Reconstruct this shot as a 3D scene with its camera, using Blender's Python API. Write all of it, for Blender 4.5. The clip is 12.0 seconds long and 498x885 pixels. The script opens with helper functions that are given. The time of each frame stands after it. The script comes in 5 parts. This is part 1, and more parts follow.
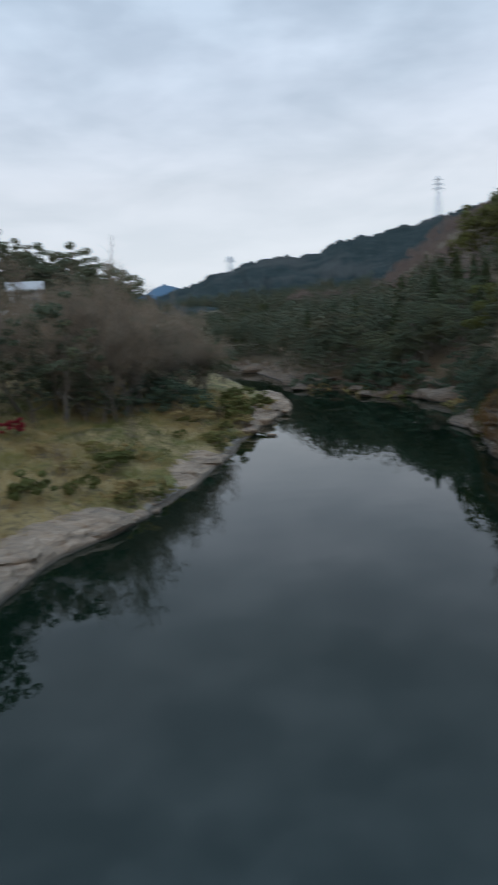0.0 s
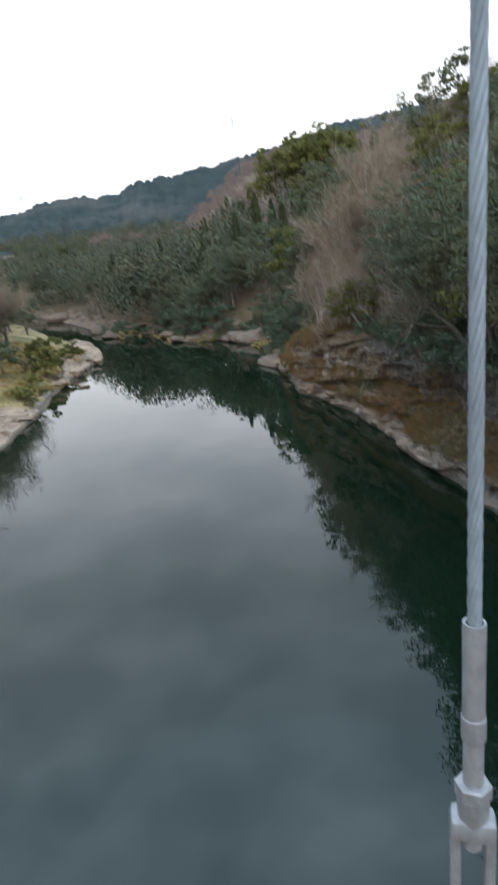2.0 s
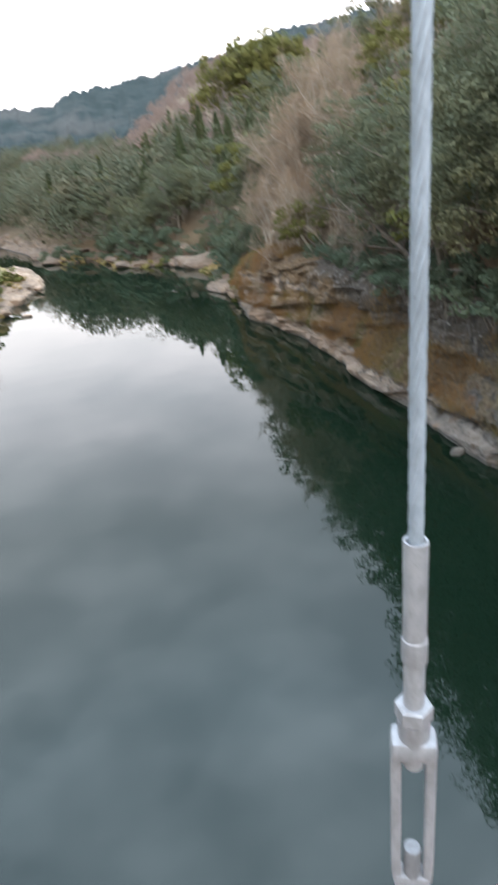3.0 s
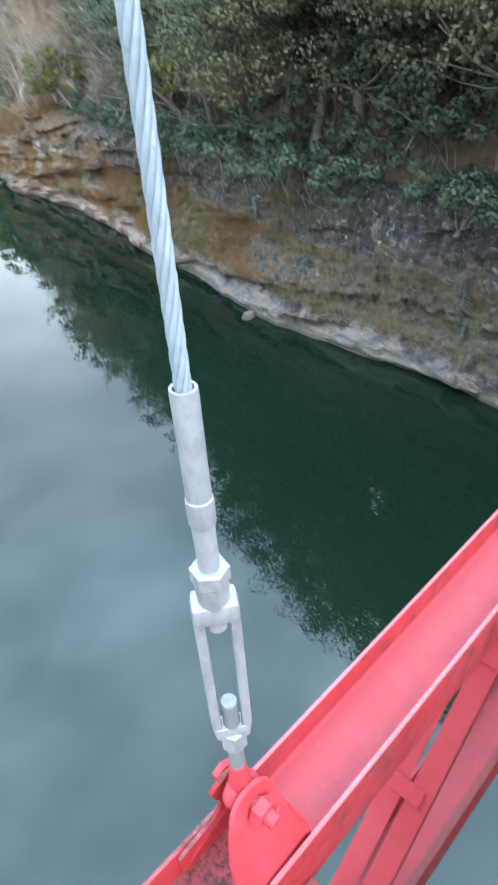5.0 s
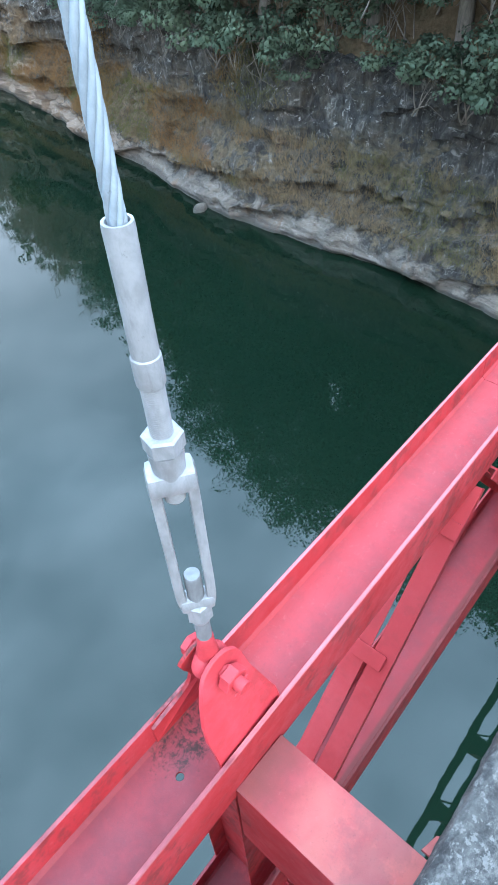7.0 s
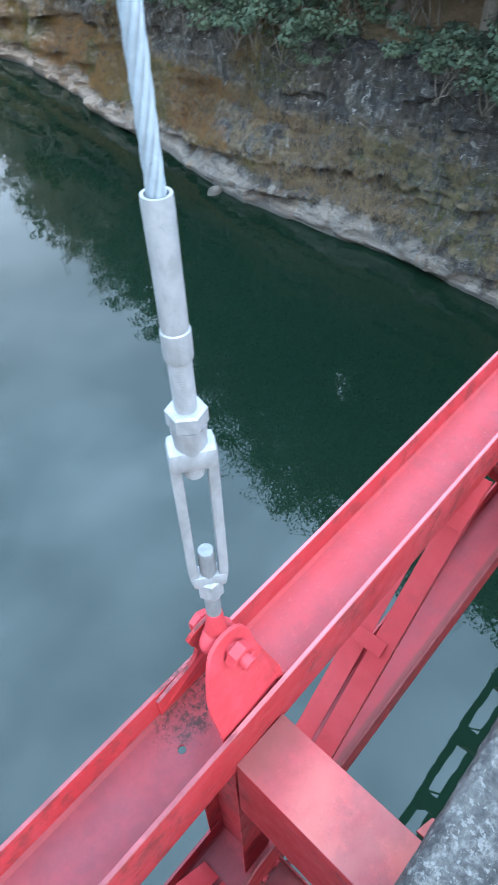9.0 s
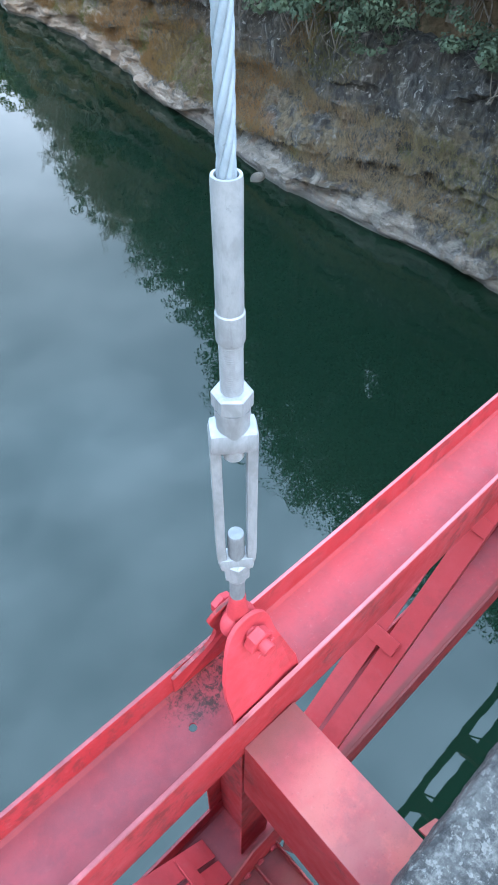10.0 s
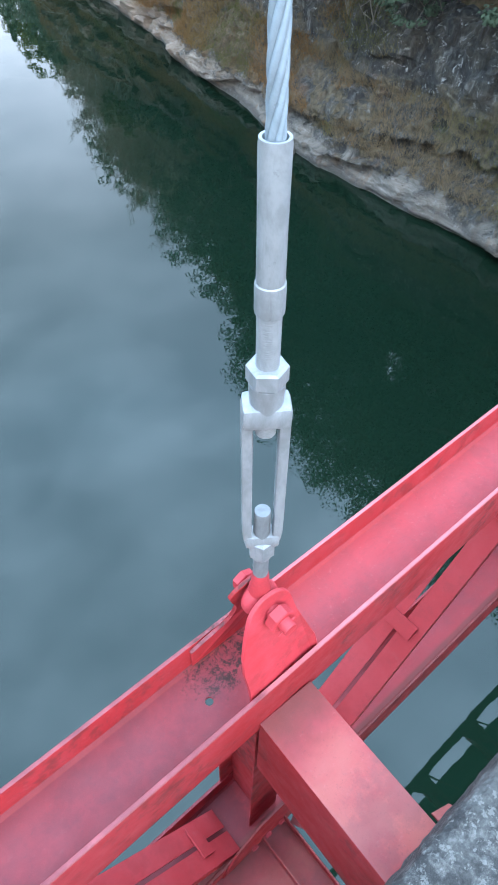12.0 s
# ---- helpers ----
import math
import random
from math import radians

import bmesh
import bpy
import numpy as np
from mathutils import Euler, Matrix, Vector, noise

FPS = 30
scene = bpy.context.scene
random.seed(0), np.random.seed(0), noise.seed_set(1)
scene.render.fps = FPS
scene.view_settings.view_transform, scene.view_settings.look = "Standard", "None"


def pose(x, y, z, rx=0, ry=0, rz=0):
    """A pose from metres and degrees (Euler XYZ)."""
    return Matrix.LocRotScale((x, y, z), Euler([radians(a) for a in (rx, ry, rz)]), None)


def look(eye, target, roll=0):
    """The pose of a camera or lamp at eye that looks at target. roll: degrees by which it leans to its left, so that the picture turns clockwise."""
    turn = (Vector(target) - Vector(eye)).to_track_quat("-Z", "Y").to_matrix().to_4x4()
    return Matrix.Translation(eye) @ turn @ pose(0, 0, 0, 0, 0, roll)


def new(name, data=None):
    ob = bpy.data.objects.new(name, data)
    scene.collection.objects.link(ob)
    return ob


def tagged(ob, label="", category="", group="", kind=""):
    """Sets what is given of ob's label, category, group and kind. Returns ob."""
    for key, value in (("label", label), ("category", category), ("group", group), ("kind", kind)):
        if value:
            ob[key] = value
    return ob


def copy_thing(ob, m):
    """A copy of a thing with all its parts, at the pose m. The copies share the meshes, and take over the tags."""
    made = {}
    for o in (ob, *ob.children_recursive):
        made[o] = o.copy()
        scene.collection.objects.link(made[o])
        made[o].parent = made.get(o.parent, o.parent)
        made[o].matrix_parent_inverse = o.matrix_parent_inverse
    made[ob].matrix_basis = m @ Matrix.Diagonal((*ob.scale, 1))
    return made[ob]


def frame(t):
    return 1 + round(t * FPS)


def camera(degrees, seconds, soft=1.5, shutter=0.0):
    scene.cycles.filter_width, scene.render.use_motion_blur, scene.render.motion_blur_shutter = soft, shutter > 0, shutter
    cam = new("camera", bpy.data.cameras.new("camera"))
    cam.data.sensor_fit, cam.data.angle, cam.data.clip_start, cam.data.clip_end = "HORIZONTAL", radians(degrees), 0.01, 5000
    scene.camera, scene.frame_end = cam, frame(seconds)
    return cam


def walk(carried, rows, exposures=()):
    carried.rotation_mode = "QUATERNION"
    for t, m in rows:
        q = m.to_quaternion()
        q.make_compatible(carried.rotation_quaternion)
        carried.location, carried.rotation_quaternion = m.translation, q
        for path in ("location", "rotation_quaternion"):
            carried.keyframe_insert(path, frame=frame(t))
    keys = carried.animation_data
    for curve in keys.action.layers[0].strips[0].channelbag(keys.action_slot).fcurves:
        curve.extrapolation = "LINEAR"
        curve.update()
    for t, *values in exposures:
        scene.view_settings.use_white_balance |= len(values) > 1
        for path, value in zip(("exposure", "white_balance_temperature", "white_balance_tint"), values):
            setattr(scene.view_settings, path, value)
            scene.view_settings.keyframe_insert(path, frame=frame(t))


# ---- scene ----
cam = camera(42.5, 12.0, shutter=0.8)
PATH = [
    (0, (-0.566, -0.514, 15.057), (-0.411, 1.447, 14.694), -4.2),
    (0.5, (-0.619, -0.641, 15.052), (-0.232, 1.282, 14.66), -4.0),
    (1, (-0.657, -0.741, 15.049), (-0.154, 1.157, 14.67), -3.0),
    (1.5, (-0.722, -0.779, 15.055), (-0.102, 1.076, 14.635), -3.1),
    (2, (-0.7, -0.781, 15.065), (-0.02, 1.012, 14.499), -4.9),
    (2.5, (-0.655, -0.743, 15.029), (0.067, 1.0, 14.363), -5.1),
    (3, (-0.607, -0.688, 14.987), (0.16, 0.983, 14.199), -5.1),
    (3.5, (-0.55, -0.687, 14.944), (0.326, 0.862, 14.03), -6.8),
    (5.3, (-0.466, -0.59, 14.837), (0.66, 0.537, 13.628), -3.1),
    (5.5, (-0.463, -0.585, 14.823), (0.652, 0.508, 13.573), -2.8),
    (6, (-0.46, -0.581, 14.775), (0.597, 0.426, 13.409), -3.0),
    (6.5, (-0.453, -0.589, 14.753), (0.595, 0.383, 13.354), -3.9),
    (8.5, (-0.483, -0.6, 14.758), (0.579, 0.342, 13.349), -2.2),
    (9, (-0.489, -0.586, 14.754), (0.53, 0.371, 13.324), -1.7),
    (9.5, (-0.506, -0.57, 14.756), (0.478, 0.416, 13.321), -0.2),
    (10, (-0.518, -0.569, 14.755), (0.436, 0.42, 13.302), 0.8),
    (10.5, (-0.519, -0.571, 14.754), (0.433, 0.407, 13.292), 1.4),
    (11, (-0.518, -0.554, 14.741), (0.399, 0.414, 13.249), 1.6),
    (11.5, (-0.522, -0.546, 14.737), (0.374, 0.431, 13.239), 1.5),
    (12, (-0.526, -0.545, 14.736), (0.351, 0.446, 13.236), 1.2),
]

EXPOSURES = [
    (0, -0.46, 6500, 12), (1.0, -0.17, 6950, 13.5), (1.5, -0.07, 7050, 14.5), (2.0, 0.76, 7050, 15.5), (2.5, 1.34, 7600, 19), (3.0, 1.56, 7450, 19.5), (3.5, 1.79, 7050, 17.5),
    (5.5, 2.32, 6400, 12), (6.5, 2.2, 6120, 11), (9.0, 2.18, 6080, 11), (12.0, 2.03, 6080, 11),
]
walk(cam, [(t, look(eye, target, roll)) for t, eye, target, roll in PATH], EXPOSURES)

# ---------------------------------------------------------------- light
SUN_EL, SUN_AZ = 38.0, 200.0


def build_world():
    world = bpy.data.worlds.new("overcast_sky")
    scene.world = world
    world.use_nodes = True
    nt = world.node_tree
    nt.nodes.clear()
    out = nt.nodes.new("ShaderNodeOutputWorld")
    bg = nt.nodes.new("ShaderNodeBackground")
    sky = nt.nodes.new("ShaderNodeTexSky")
    sky.sky_type = "NISHITA"
    sky.sun_disc = False
    sky.sun_elevation = radians(SUN_EL)
    sky.sun_rotation = radians(SUN_AZ)
    sky.air_density = 1.5
    sky.dust_density = 3.0
    geo = nt.nodes.new("ShaderNodeTexCoord")
    sep = nt.nodes.new("ShaderNodeSeparateXYZ")
    nt.links.new(geo.outputs["Generated"], sep.inputs[0])
    # cloud layer: the way projected on a flat ceiling of cloud
    zc = nt.nodes.new("ShaderNodeMath")
    zc.operation = "MAXIMUM"
    nt.links.new(sep.outputs["Z"], zc.inputs[0])
    zc.inputs[1].default_value = 0.0
    za = nt.nodes.new("ShaderNodeMath")
    za.operation = "ADD"
    nt.links.new(zc.outputs[0], za.inputs[0])
    za.inputs[1].default_value = 0.16
    div = nt.nodes.new("ShaderNodeVectorMath")
    div.operation = "DIVIDE"
    comb = nt.nodes.new("ShaderNodeCombineXYZ")
    for k in range(3):
        nt.links.new(za.outputs[0], comb.inputs[k])
    nt.links.new(geo.outputs["Generated"], div.inputs[0])
    nt.links.new(comb.outputs[0], div.inputs[1])
    mp = nt.nodes.new("ShaderNodeMapping")
    mp.inputs["Scale"].default_value = (1.0, 1.15, 0.0)
    nt.links.new(div.outputs[0], mp.inputs["Vector"])
    big = nt.nodes.new("ShaderNodeTexNoise")
    big.inputs["Scale"].default_value = 1.35
    big.inputs["Detail"].default_value = 4.5
    big.inputs["Roughness"].default_value = 0.55
    big.inputs["Distortion"].default_value = 0.25
    nt.links.new(mp.outputs[0], big.inputs["Vector"])
    ramp = nt.nodes.new("ShaderNodeValToRGB")
    ramp.color_ramp.elements[0].position = 0.36
    ramp.color_ramp.elements[0].color = (0.60, 0.685, 0.785, 1)
    ramp.color_ramp.elements[1].position = 0.64
    ramp.color_ramp.elements[1].color = (0.785, 0.86, 0.965, 1)
    nt.links.new(big.outputs["Fac"], ramp.inputs["Fac"])
    # brighter gap of cloud low over the horizon
    low = nt.nodes.new("ShaderNodeMapRange")
    low.inputs["From Min"].default_value = 0.0
    low.inputs["From Max"].default_value = 0.30
    low.inputs["To Min"].default_value = 1.0
    low.inputs["To Max"].default_value = 0.0
    nt.links.new(sep.outputs["Z"], low.inputs["Value"])
    bright = nt.nodes.new("ShaderNodeMixRGB")
    bright.inputs["Color2"].default_value = (0.84, 0.92, 0.98, 1)
    nt.links.new(low.outputs[0], bright.inputs["Fac"])
    nt.links.new(ramp.outputs["Color"], bright.inputs["Color1"])
    dim = nt.nodes.new("ShaderNodeMixRGB")
    dim.blend_type = "MULTIPLY"
    dim.inputs["Fac"].default_value = 1.0
    dim.inputs["Color2"].default_value = (0.1, 0.1, 0.1, 1)
    nt.links.new(sky.outputs["Color"], dim.inputs["Color1"])
    mix = nt.nodes.new("ShaderNodeMixRGB")
    mix.inputs["Fac"].default_value = 0.93
    nt.links.new(dim.outputs["Color"], mix.inputs["Color1"])
    nt.links.new(bright.outputs["Color"], mix.inputs["Color2"])
    tint = nt.nodes.new("ShaderNodeMixRGB")
    tint.blend_type = "MULTIPLY"
    tint.inputs["Color2"].default_value = (0.78, 1.0, 1.16, 1)
    up = nt.nodes.new("ShaderNodeMapRange")
    up.inputs["From Min"].default_value = 0.20
    up.inputs["From Max"].default_value = 0.70
    nt.links.new(sep.outputs["Z"], up.inputs["Value"])
    nt.links.new(up.outputs[0], tint.inputs["Fac"])
    nt.links.new(mix.outputs["Color"], tint.inputs["Color1"])
    puff = nt.nodes.new("ShaderNodeTexNoise")
    puff.inputs["Scale"].default_value = 4.2
    puff.inputs["Detail"].default_value = 4.0
    puff.inputs["Roughness"].default_value = 0.5
    nt.links.new(mp.outputs[0], puff.inputs["Vector"])
    shade = nt.nodes.new("ShaderNodeValToRGB")
    shade.color_ramp.elements[0].position = 0.38
    shade.color_ramp.elements[0].color = (0.80, 0.81, 0.83, 1)
    shade.color_ramp.elements[1].position = 0.64
    shade.color_ramp.elements[1].color = (1.22, 1.21, 1.19, 1)
    nt.links.new(puff.outputs["Fac"], shade.inputs["Fac"])
    patch = nt.nodes.new("ShaderNodeMixRGB")
    patch.blend_type = "MULTIPLY"
    nt.links.new(up.outputs[0], patch.inputs["Fac"])
    nt.links.new(tint.outputs["Color"], patch.inputs["Color1"])
    nt.links.new(shade.outputs["Color"], patch.inputs["Color2"])
    nt.links.new(patch.outputs["Color"], bg.inputs["Color"])
    # an overcast sky is brightest overhead
    high = nt.nodes.new("ShaderNodeValToRGB")
    stops = [(0.0, 1.32), (0.25, 1.30), (0.48, 1.15), (0.62, 1.58), (0.74, 2.05), (0.88, 2.15)]
    while len(high.color_ramp.elements) < len(stops):
        high.color_ramp.elements.new(0.5)
    for e, (p, v) in zip(high.color_ramp.elements, stops):
        e.position, e.color = p, (v, v, v, 1)
    nt.links.new(sep.outputs["Z"], high.inputs["Fac"])
    nt.links.new(high.outputs[0], bg.inputs["Strength"])
    nt.links.new(bg.outputs[0], out.inputs["Surface"])


build_world()
sun_data = bpy.data.lights.new("sun", "SUN")
sun_data.energy = 0.65
sun_data.angle = radians(25)
sun_data.color = (1.0, 0.87, 0.72)
sun = new("sun", sun_data)
_sa, _se = radians(SUN_AZ), radians(SUN_EL)
sun.matrix_world = look((0, 0, 60), (-math.sin(_sa) * math.cos(_se), -math.cos(_sa) * math.cos(_se), 60 - math.sin(_se)))


# ---------------------------------------------------------------- materials
class Mat:
    """A small builder for node materials."""

    def __init__(self, name, rough=0.6, metal=0.0, spec=0.5):
        self.m = bpy.data.materials.new(name)
        self.m.use_nodes = True
        self.nt = self.m.node_tree
        self.b = self.nt.nodes["Principled BSDF"]
        self.b.inputs["Roughness"].default_value = rough
        self.b.inputs["Metallic"].default_value = metal
        self.b.inputs["Specular IOR Level"].default_value = spec
        self.coord = self.nt.nodes.new("ShaderNodeTexCoord").outputs["Object"]

    def node(self, kind):
        return self.nt.nodes.new(kind)

    def link(self, a, b):
        self.nt.links.new(a, b)

    def world_coord(self):
        self.coord = self.node("ShaderNodeNewGeometry").outputs["Position"]
        return self

    def scaled(self, scale):
        mp = self.node("ShaderNodeMapping")
        mp.inputs["Scale"].default_value = scale
        self.link(self.coord, mp.inputs["Vector"])
        return mp.outputs[0]

    def noise(self, scale, detail=5.0, rough=0.55, dist=0.0, stretch=None):
        n = self.node("ShaderNodeTexNoise")
        n.inputs["Scale"].default_value = scale
        n.inputs["Detail"].default_value = detail
        n.inputs["Roughness"].default_value = rough
        n.inputs["Distortion"].default_value = dist
        self.link(self.scaled(stretch) if stretch else self.coord, n.inputs["Vector"])
        return n.outputs["Fac"]

    def ramp(self, fac, stops):
        r = self.node("ShaderNodeValToRGB")
        el = r.color_ramp.elements
        while len(el) < len(stops):
            el.new(0.5)
        for e, (p, c) in zip(el, stops):
            e.position, e.color = p, (*c, 1) if len(c) == 3 else c
        self.link(fac, r.inputs["Fac"])
        return r.outputs["Color"]

    def mask(self, fac, lo, hi):
        r = self.node("ShaderNodeMapRange")
        r.interpolation_type = "SMOOTHSTEP"
        r.inputs["From Min"].default_value = lo
        r.inputs["From Max"].default_value = hi
        self.link(fac, r.inputs["Value"])
        return r.outputs[0]

    def mix(self, fac, a, b, mode="MIX"):
        n = self.node("ShaderNodeMixRGB")
        n.blend_type = mode
        for sock, v in ((n.inputs["Fac"], fac), (n.inputs["Color1"], a), (n.inputs["Color2"], b)):
            if isinstance(v, (int, float)):
                sock.default_value = v
            elif isinstance(v, tuple):
                sock.default_value = (*v, 1)
            else:
                self.link(v, sock)
        return n.outputs["Color"]

    def math(self, op, a, b):
        n = self.node("ShaderNodeMath")
        n.operation = op
        for sock, v in zip(n.inputs, (a, b)):
            if isinstance(v, (int, float)):
                sock.default_value = v
            else:
                self.link(v, sock)
        return n.outputs[0]

    def sep(self, axis):
        n = self.node("ShaderNodeSeparateXYZ")
        self.link(self.coord, n.inputs[0])
        return n.outputs[axis]

    def color(self, c):
        if isinstance(c, tuple):
            self.b.inputs["Base Color"].default_value = (*c, 1)
        else:
            self.link(c, self.b.inputs["Base Color"])
        return self

    def rough(self, r):
        self.link(r, self.b.inputs["Roughness"])
        return self

    def bump(self, h, strength=0.3, distance=0.01):
        n = self.node("ShaderNodeBump")
        n.inputs["Strength"].default_value = strength
        n.inputs["Distance"].default_value = distance
        self.link(h, n.inputs["Height"])
        self.link(n.outputs[0], self.b.inputs["Normal"])
        return self


def mat_red_paint(name, base, stain=0.5):
    m = Mat(name, 0.55, 0.0, 0.22).world_coord()
    fade = m.mask(m.noise(2.6, 7, 0.65, 0.3), 0.38, 0.68)
    col = m.mix(fade, base, tuple(min(1, c * f) for c, f in zip(base, (1.12, 1.7, 1.7))))
    chalk = m.mask(m.noise(11.0, 6, 0.7), 0.58, 0.78)
    col = m.mix(m.math("MULTIPLY", chalk, 0.30), col, (0.38, 0.12, 0.125))
    # grime that settles in blotches, and dark flecks of lichen
    zone = m.mask(m.noise(2.2, 4, 0.6, 0.4), 0.42, 0.58)
    grime = m.mask(m.noise(9.0, 9, 0.82, 0.2), 0.46, 0.58)
    dirt = m.math("MULTIPLY", m.math("MULTIPLY", grime, zone), 0.7 * stain)
    col = m.mix(dirt, col, (0.095, 0.022, 0.021))
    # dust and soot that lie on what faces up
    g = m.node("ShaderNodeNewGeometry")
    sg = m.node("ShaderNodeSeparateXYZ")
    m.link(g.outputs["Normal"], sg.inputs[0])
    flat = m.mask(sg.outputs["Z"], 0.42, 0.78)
    # lighter red painted on upward faces for the light they catch; upper lips chalked
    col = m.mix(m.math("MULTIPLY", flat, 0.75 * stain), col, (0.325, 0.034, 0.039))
    lip = m.math("MULTIPLY", m.math("MULTIPLY", flat, m.mask(m.sep(2), 12.98, 12.99)), m.mask(m.sep(2), 13.02, 13.008))
    col = m.mix(m.math("MULTIPLY", lip, 0.45 * stain), col, (0.52, 0.21, 0.22))
    scuff = m.mask(m.noise(32.0, 9, 0.82, 0.6, (0.5, 1.6, 1.0)), 0.51, 0.60)
    col = m.mix(m.math("MULTIPLY", scuff, 0.12 * stain), col, (0.105, 0.016, 0.017))
    worn = m.mask(m.noise(55.0, 9, 0.8, 0.3), 0.57, 0.64)
    col = m.mix(m.math("MULTIPLY", worn, 0.22 * stain), col, (0.44, 0.17, 0.165))
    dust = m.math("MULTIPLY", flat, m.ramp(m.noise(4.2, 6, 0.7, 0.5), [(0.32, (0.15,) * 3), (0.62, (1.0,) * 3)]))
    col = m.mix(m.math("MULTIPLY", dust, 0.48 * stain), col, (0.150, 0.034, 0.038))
    if stain > 0.5:
        # duller, darker red along the web before the hanger, black soot in the corner behind the lug plate
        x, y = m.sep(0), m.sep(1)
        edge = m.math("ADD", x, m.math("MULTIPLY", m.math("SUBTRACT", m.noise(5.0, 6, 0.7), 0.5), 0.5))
        dull_web = m.math("MULTIPLY", m.math("MULTIPLY", m.mask(edge, 0.03, -0.10), m.mask(edge, -2.4, -1.3)), flat)
        dull_web = m.math("MULTIPLY", dull_web, m.mask(y, -0.125, -0.110))
        dull_web = m.math("MULTIPLY", dull_web, m.ramp(m.noise(9.0, 6, 0.7), [(0.3, (0.55,) * 3), (0.65, (1.0,) * 3)]))
        col = m.mix(m.math("MULTIPLY", dull_web, 0.86), col, (0.102, 0.020, 0.025))
        dx = m.math("MULTIPLY", m.math("ADD", x, 0.06), 1.0)
        dy = m.math("MULTIPLY", m.math("SUBTRACT", y, 0.075), 1.5)
        far = m.math("SQRT", m.math("ADD", m.math("MULTIPLY", dx, dx), m.math("MULTIPLY", dy, dy)), 0.0)
        near = m.mask(m.math("ADD", far, m.math("MULTIPLY", m.math("SUBTRACT", m.noise(26.0, 8, 0.8), 0.5), 0.34)), 0.15, 0.09)
        near = m.math("MULTIPLY", m.math("MULTIPLY", near, flat), m.mask(m.sep(2), 12.83, 12.86))
        near = m.math("MULTIPLY", near, m.mask(m.noise(48.0, 8, 0.8, 0.5), 0.44, 0.58))
        col = m.mix(m.math("MULTIPLY", near, 0.95), col, (0.026, 0.013, 0.010))
        # tan dust on the top of the crossbeam, brown towards its end
        tan = m.math("MULTIPLY", m.math("MULTIPLY", m.mask(y, -0.20, -0.34), flat), m.mask(m.noise(5.0, 6, 0.6, 0.2), 0.20, 0.66))
        col = m.mix(m.math("MULTIPLY", tan, 0.60), col, (0.33, 0.105, 0.080))
        blot = m.math("MULTIPLY", m.mask(m.math("ADD", m.math("ABSOLUTE", m.math("ADD", y, 0.50), 0.0), m.math("MULTIPLY", m.math("SUBTRACT", m.noise(9.0, 8, 0.8), 0.5), 0.5)), 0.12, 0.03), m.mask(y, -0.20, -0.30))
        col = m.mix(m.math("MULTIPLY", m.math("MULTIPLY", blot, flat), 0.35), col, (0.110, 0.040, 0.044))
        brown_end = m.math("MULTIPLY", m.mask(m.math("ADD", y, m.math("MULTIPLY", m.noise(14.0, 6, 0.7), 0.2)), -0.22, -0.02), m.mask(y, -0.105, -0.125))
        col = m.mix(m.math("MULTIPLY", m.math("MULTIPLY", brown_end, flat), 0.6), col, (0.075, 0.034, 0.024))
    fleck = m.mask(m.noise(120.0, 4, 0.7), 0.60, 0.66)
    col = m.mix(m.math("MULTIPLY", fleck, 0.22 * stain), col, (0.07, 0.030, 0.032))
    m.color(col)
    m.rough(m.ramp(m.noise(14, 4), [(0.3, (0.45,) * 3), (0.7, (0.68,) * 3)]))
    return m.bump(m.noise(240, 3), 0.15, 0.002).m


def mat_galvanised(name, base, rough=0.5, metal=0.25):
    m = Mat(name, rough, metal).world_coord()
    streak = m.noise(70, 6, 0.7, 0.3, (1, 1, 0.12))
    mottle = m.noise(26, 6, 0.7, 0.3, (1, 1, 0.45))
    col = m.mix(m.mask(mottle, 0.36, 0.64), tuple(c * 0.80 for c in base), tuple(min(1, c * 1.08) for c in base))
    col = m.mix(m.math("MULTIPLY", m.mask(streak, 0.55, 0.72), 0.35), col, tuple(c * 0.55 for c in base))
    spot = m.mask(m.noise(55, 5, 0.7), 0.63, 0.71)
    col = m.mix(m.math("MULTIPLY", spot, 0.4), col, tuple(c * 0.42 for c in base))
    m.color(col)
    m.rough(m.ramp(mottle, [(0.3, (rough + 0.12,) * 3), (0.7, (rough - 0.06,) * 3)]))
    return m.bump(m.noise(300, 4), 0.25, 0.0012).m


def mat_concrete():
    m = Mat("weathered_concrete", 0.9).world_coord()
    a = m.noise(26, 8, 0.82)
    v = m.node("ShaderNodeTexVoronoi")
    v.inputs["Scale"].default_value = 70
    m.link(m.coord, v.inputs["Vector"])
    grit = m.ramp(a, [(0.36, (0.008, 0.008, 0.008)), (0.5, (0.028, 0.0275, 0.027)), (0.66, (0.105, 0.102, 0.095))])
    chips = m.mask(m.noise(46, 6, 0.72), 0.56, 0.60)
    col = m.mix(m.math("MULTIPLY", chips, 0.5), grit, (0.17, 0.166, 0.155))
    lich = m.mask(m.noise(7, 5, 0.6), 0.55, 0.68)
    col = m.mix(m.math("MULTIPLY", lich, 0.25), col, (0.15, 0.148, 0.135))
    m.color(col)
    h = m.math("ADD", a, m.math("MULTIPLY", v.outputs["Distance"], 0.8))
    return m.bump(h, 0.9, 0.008).m


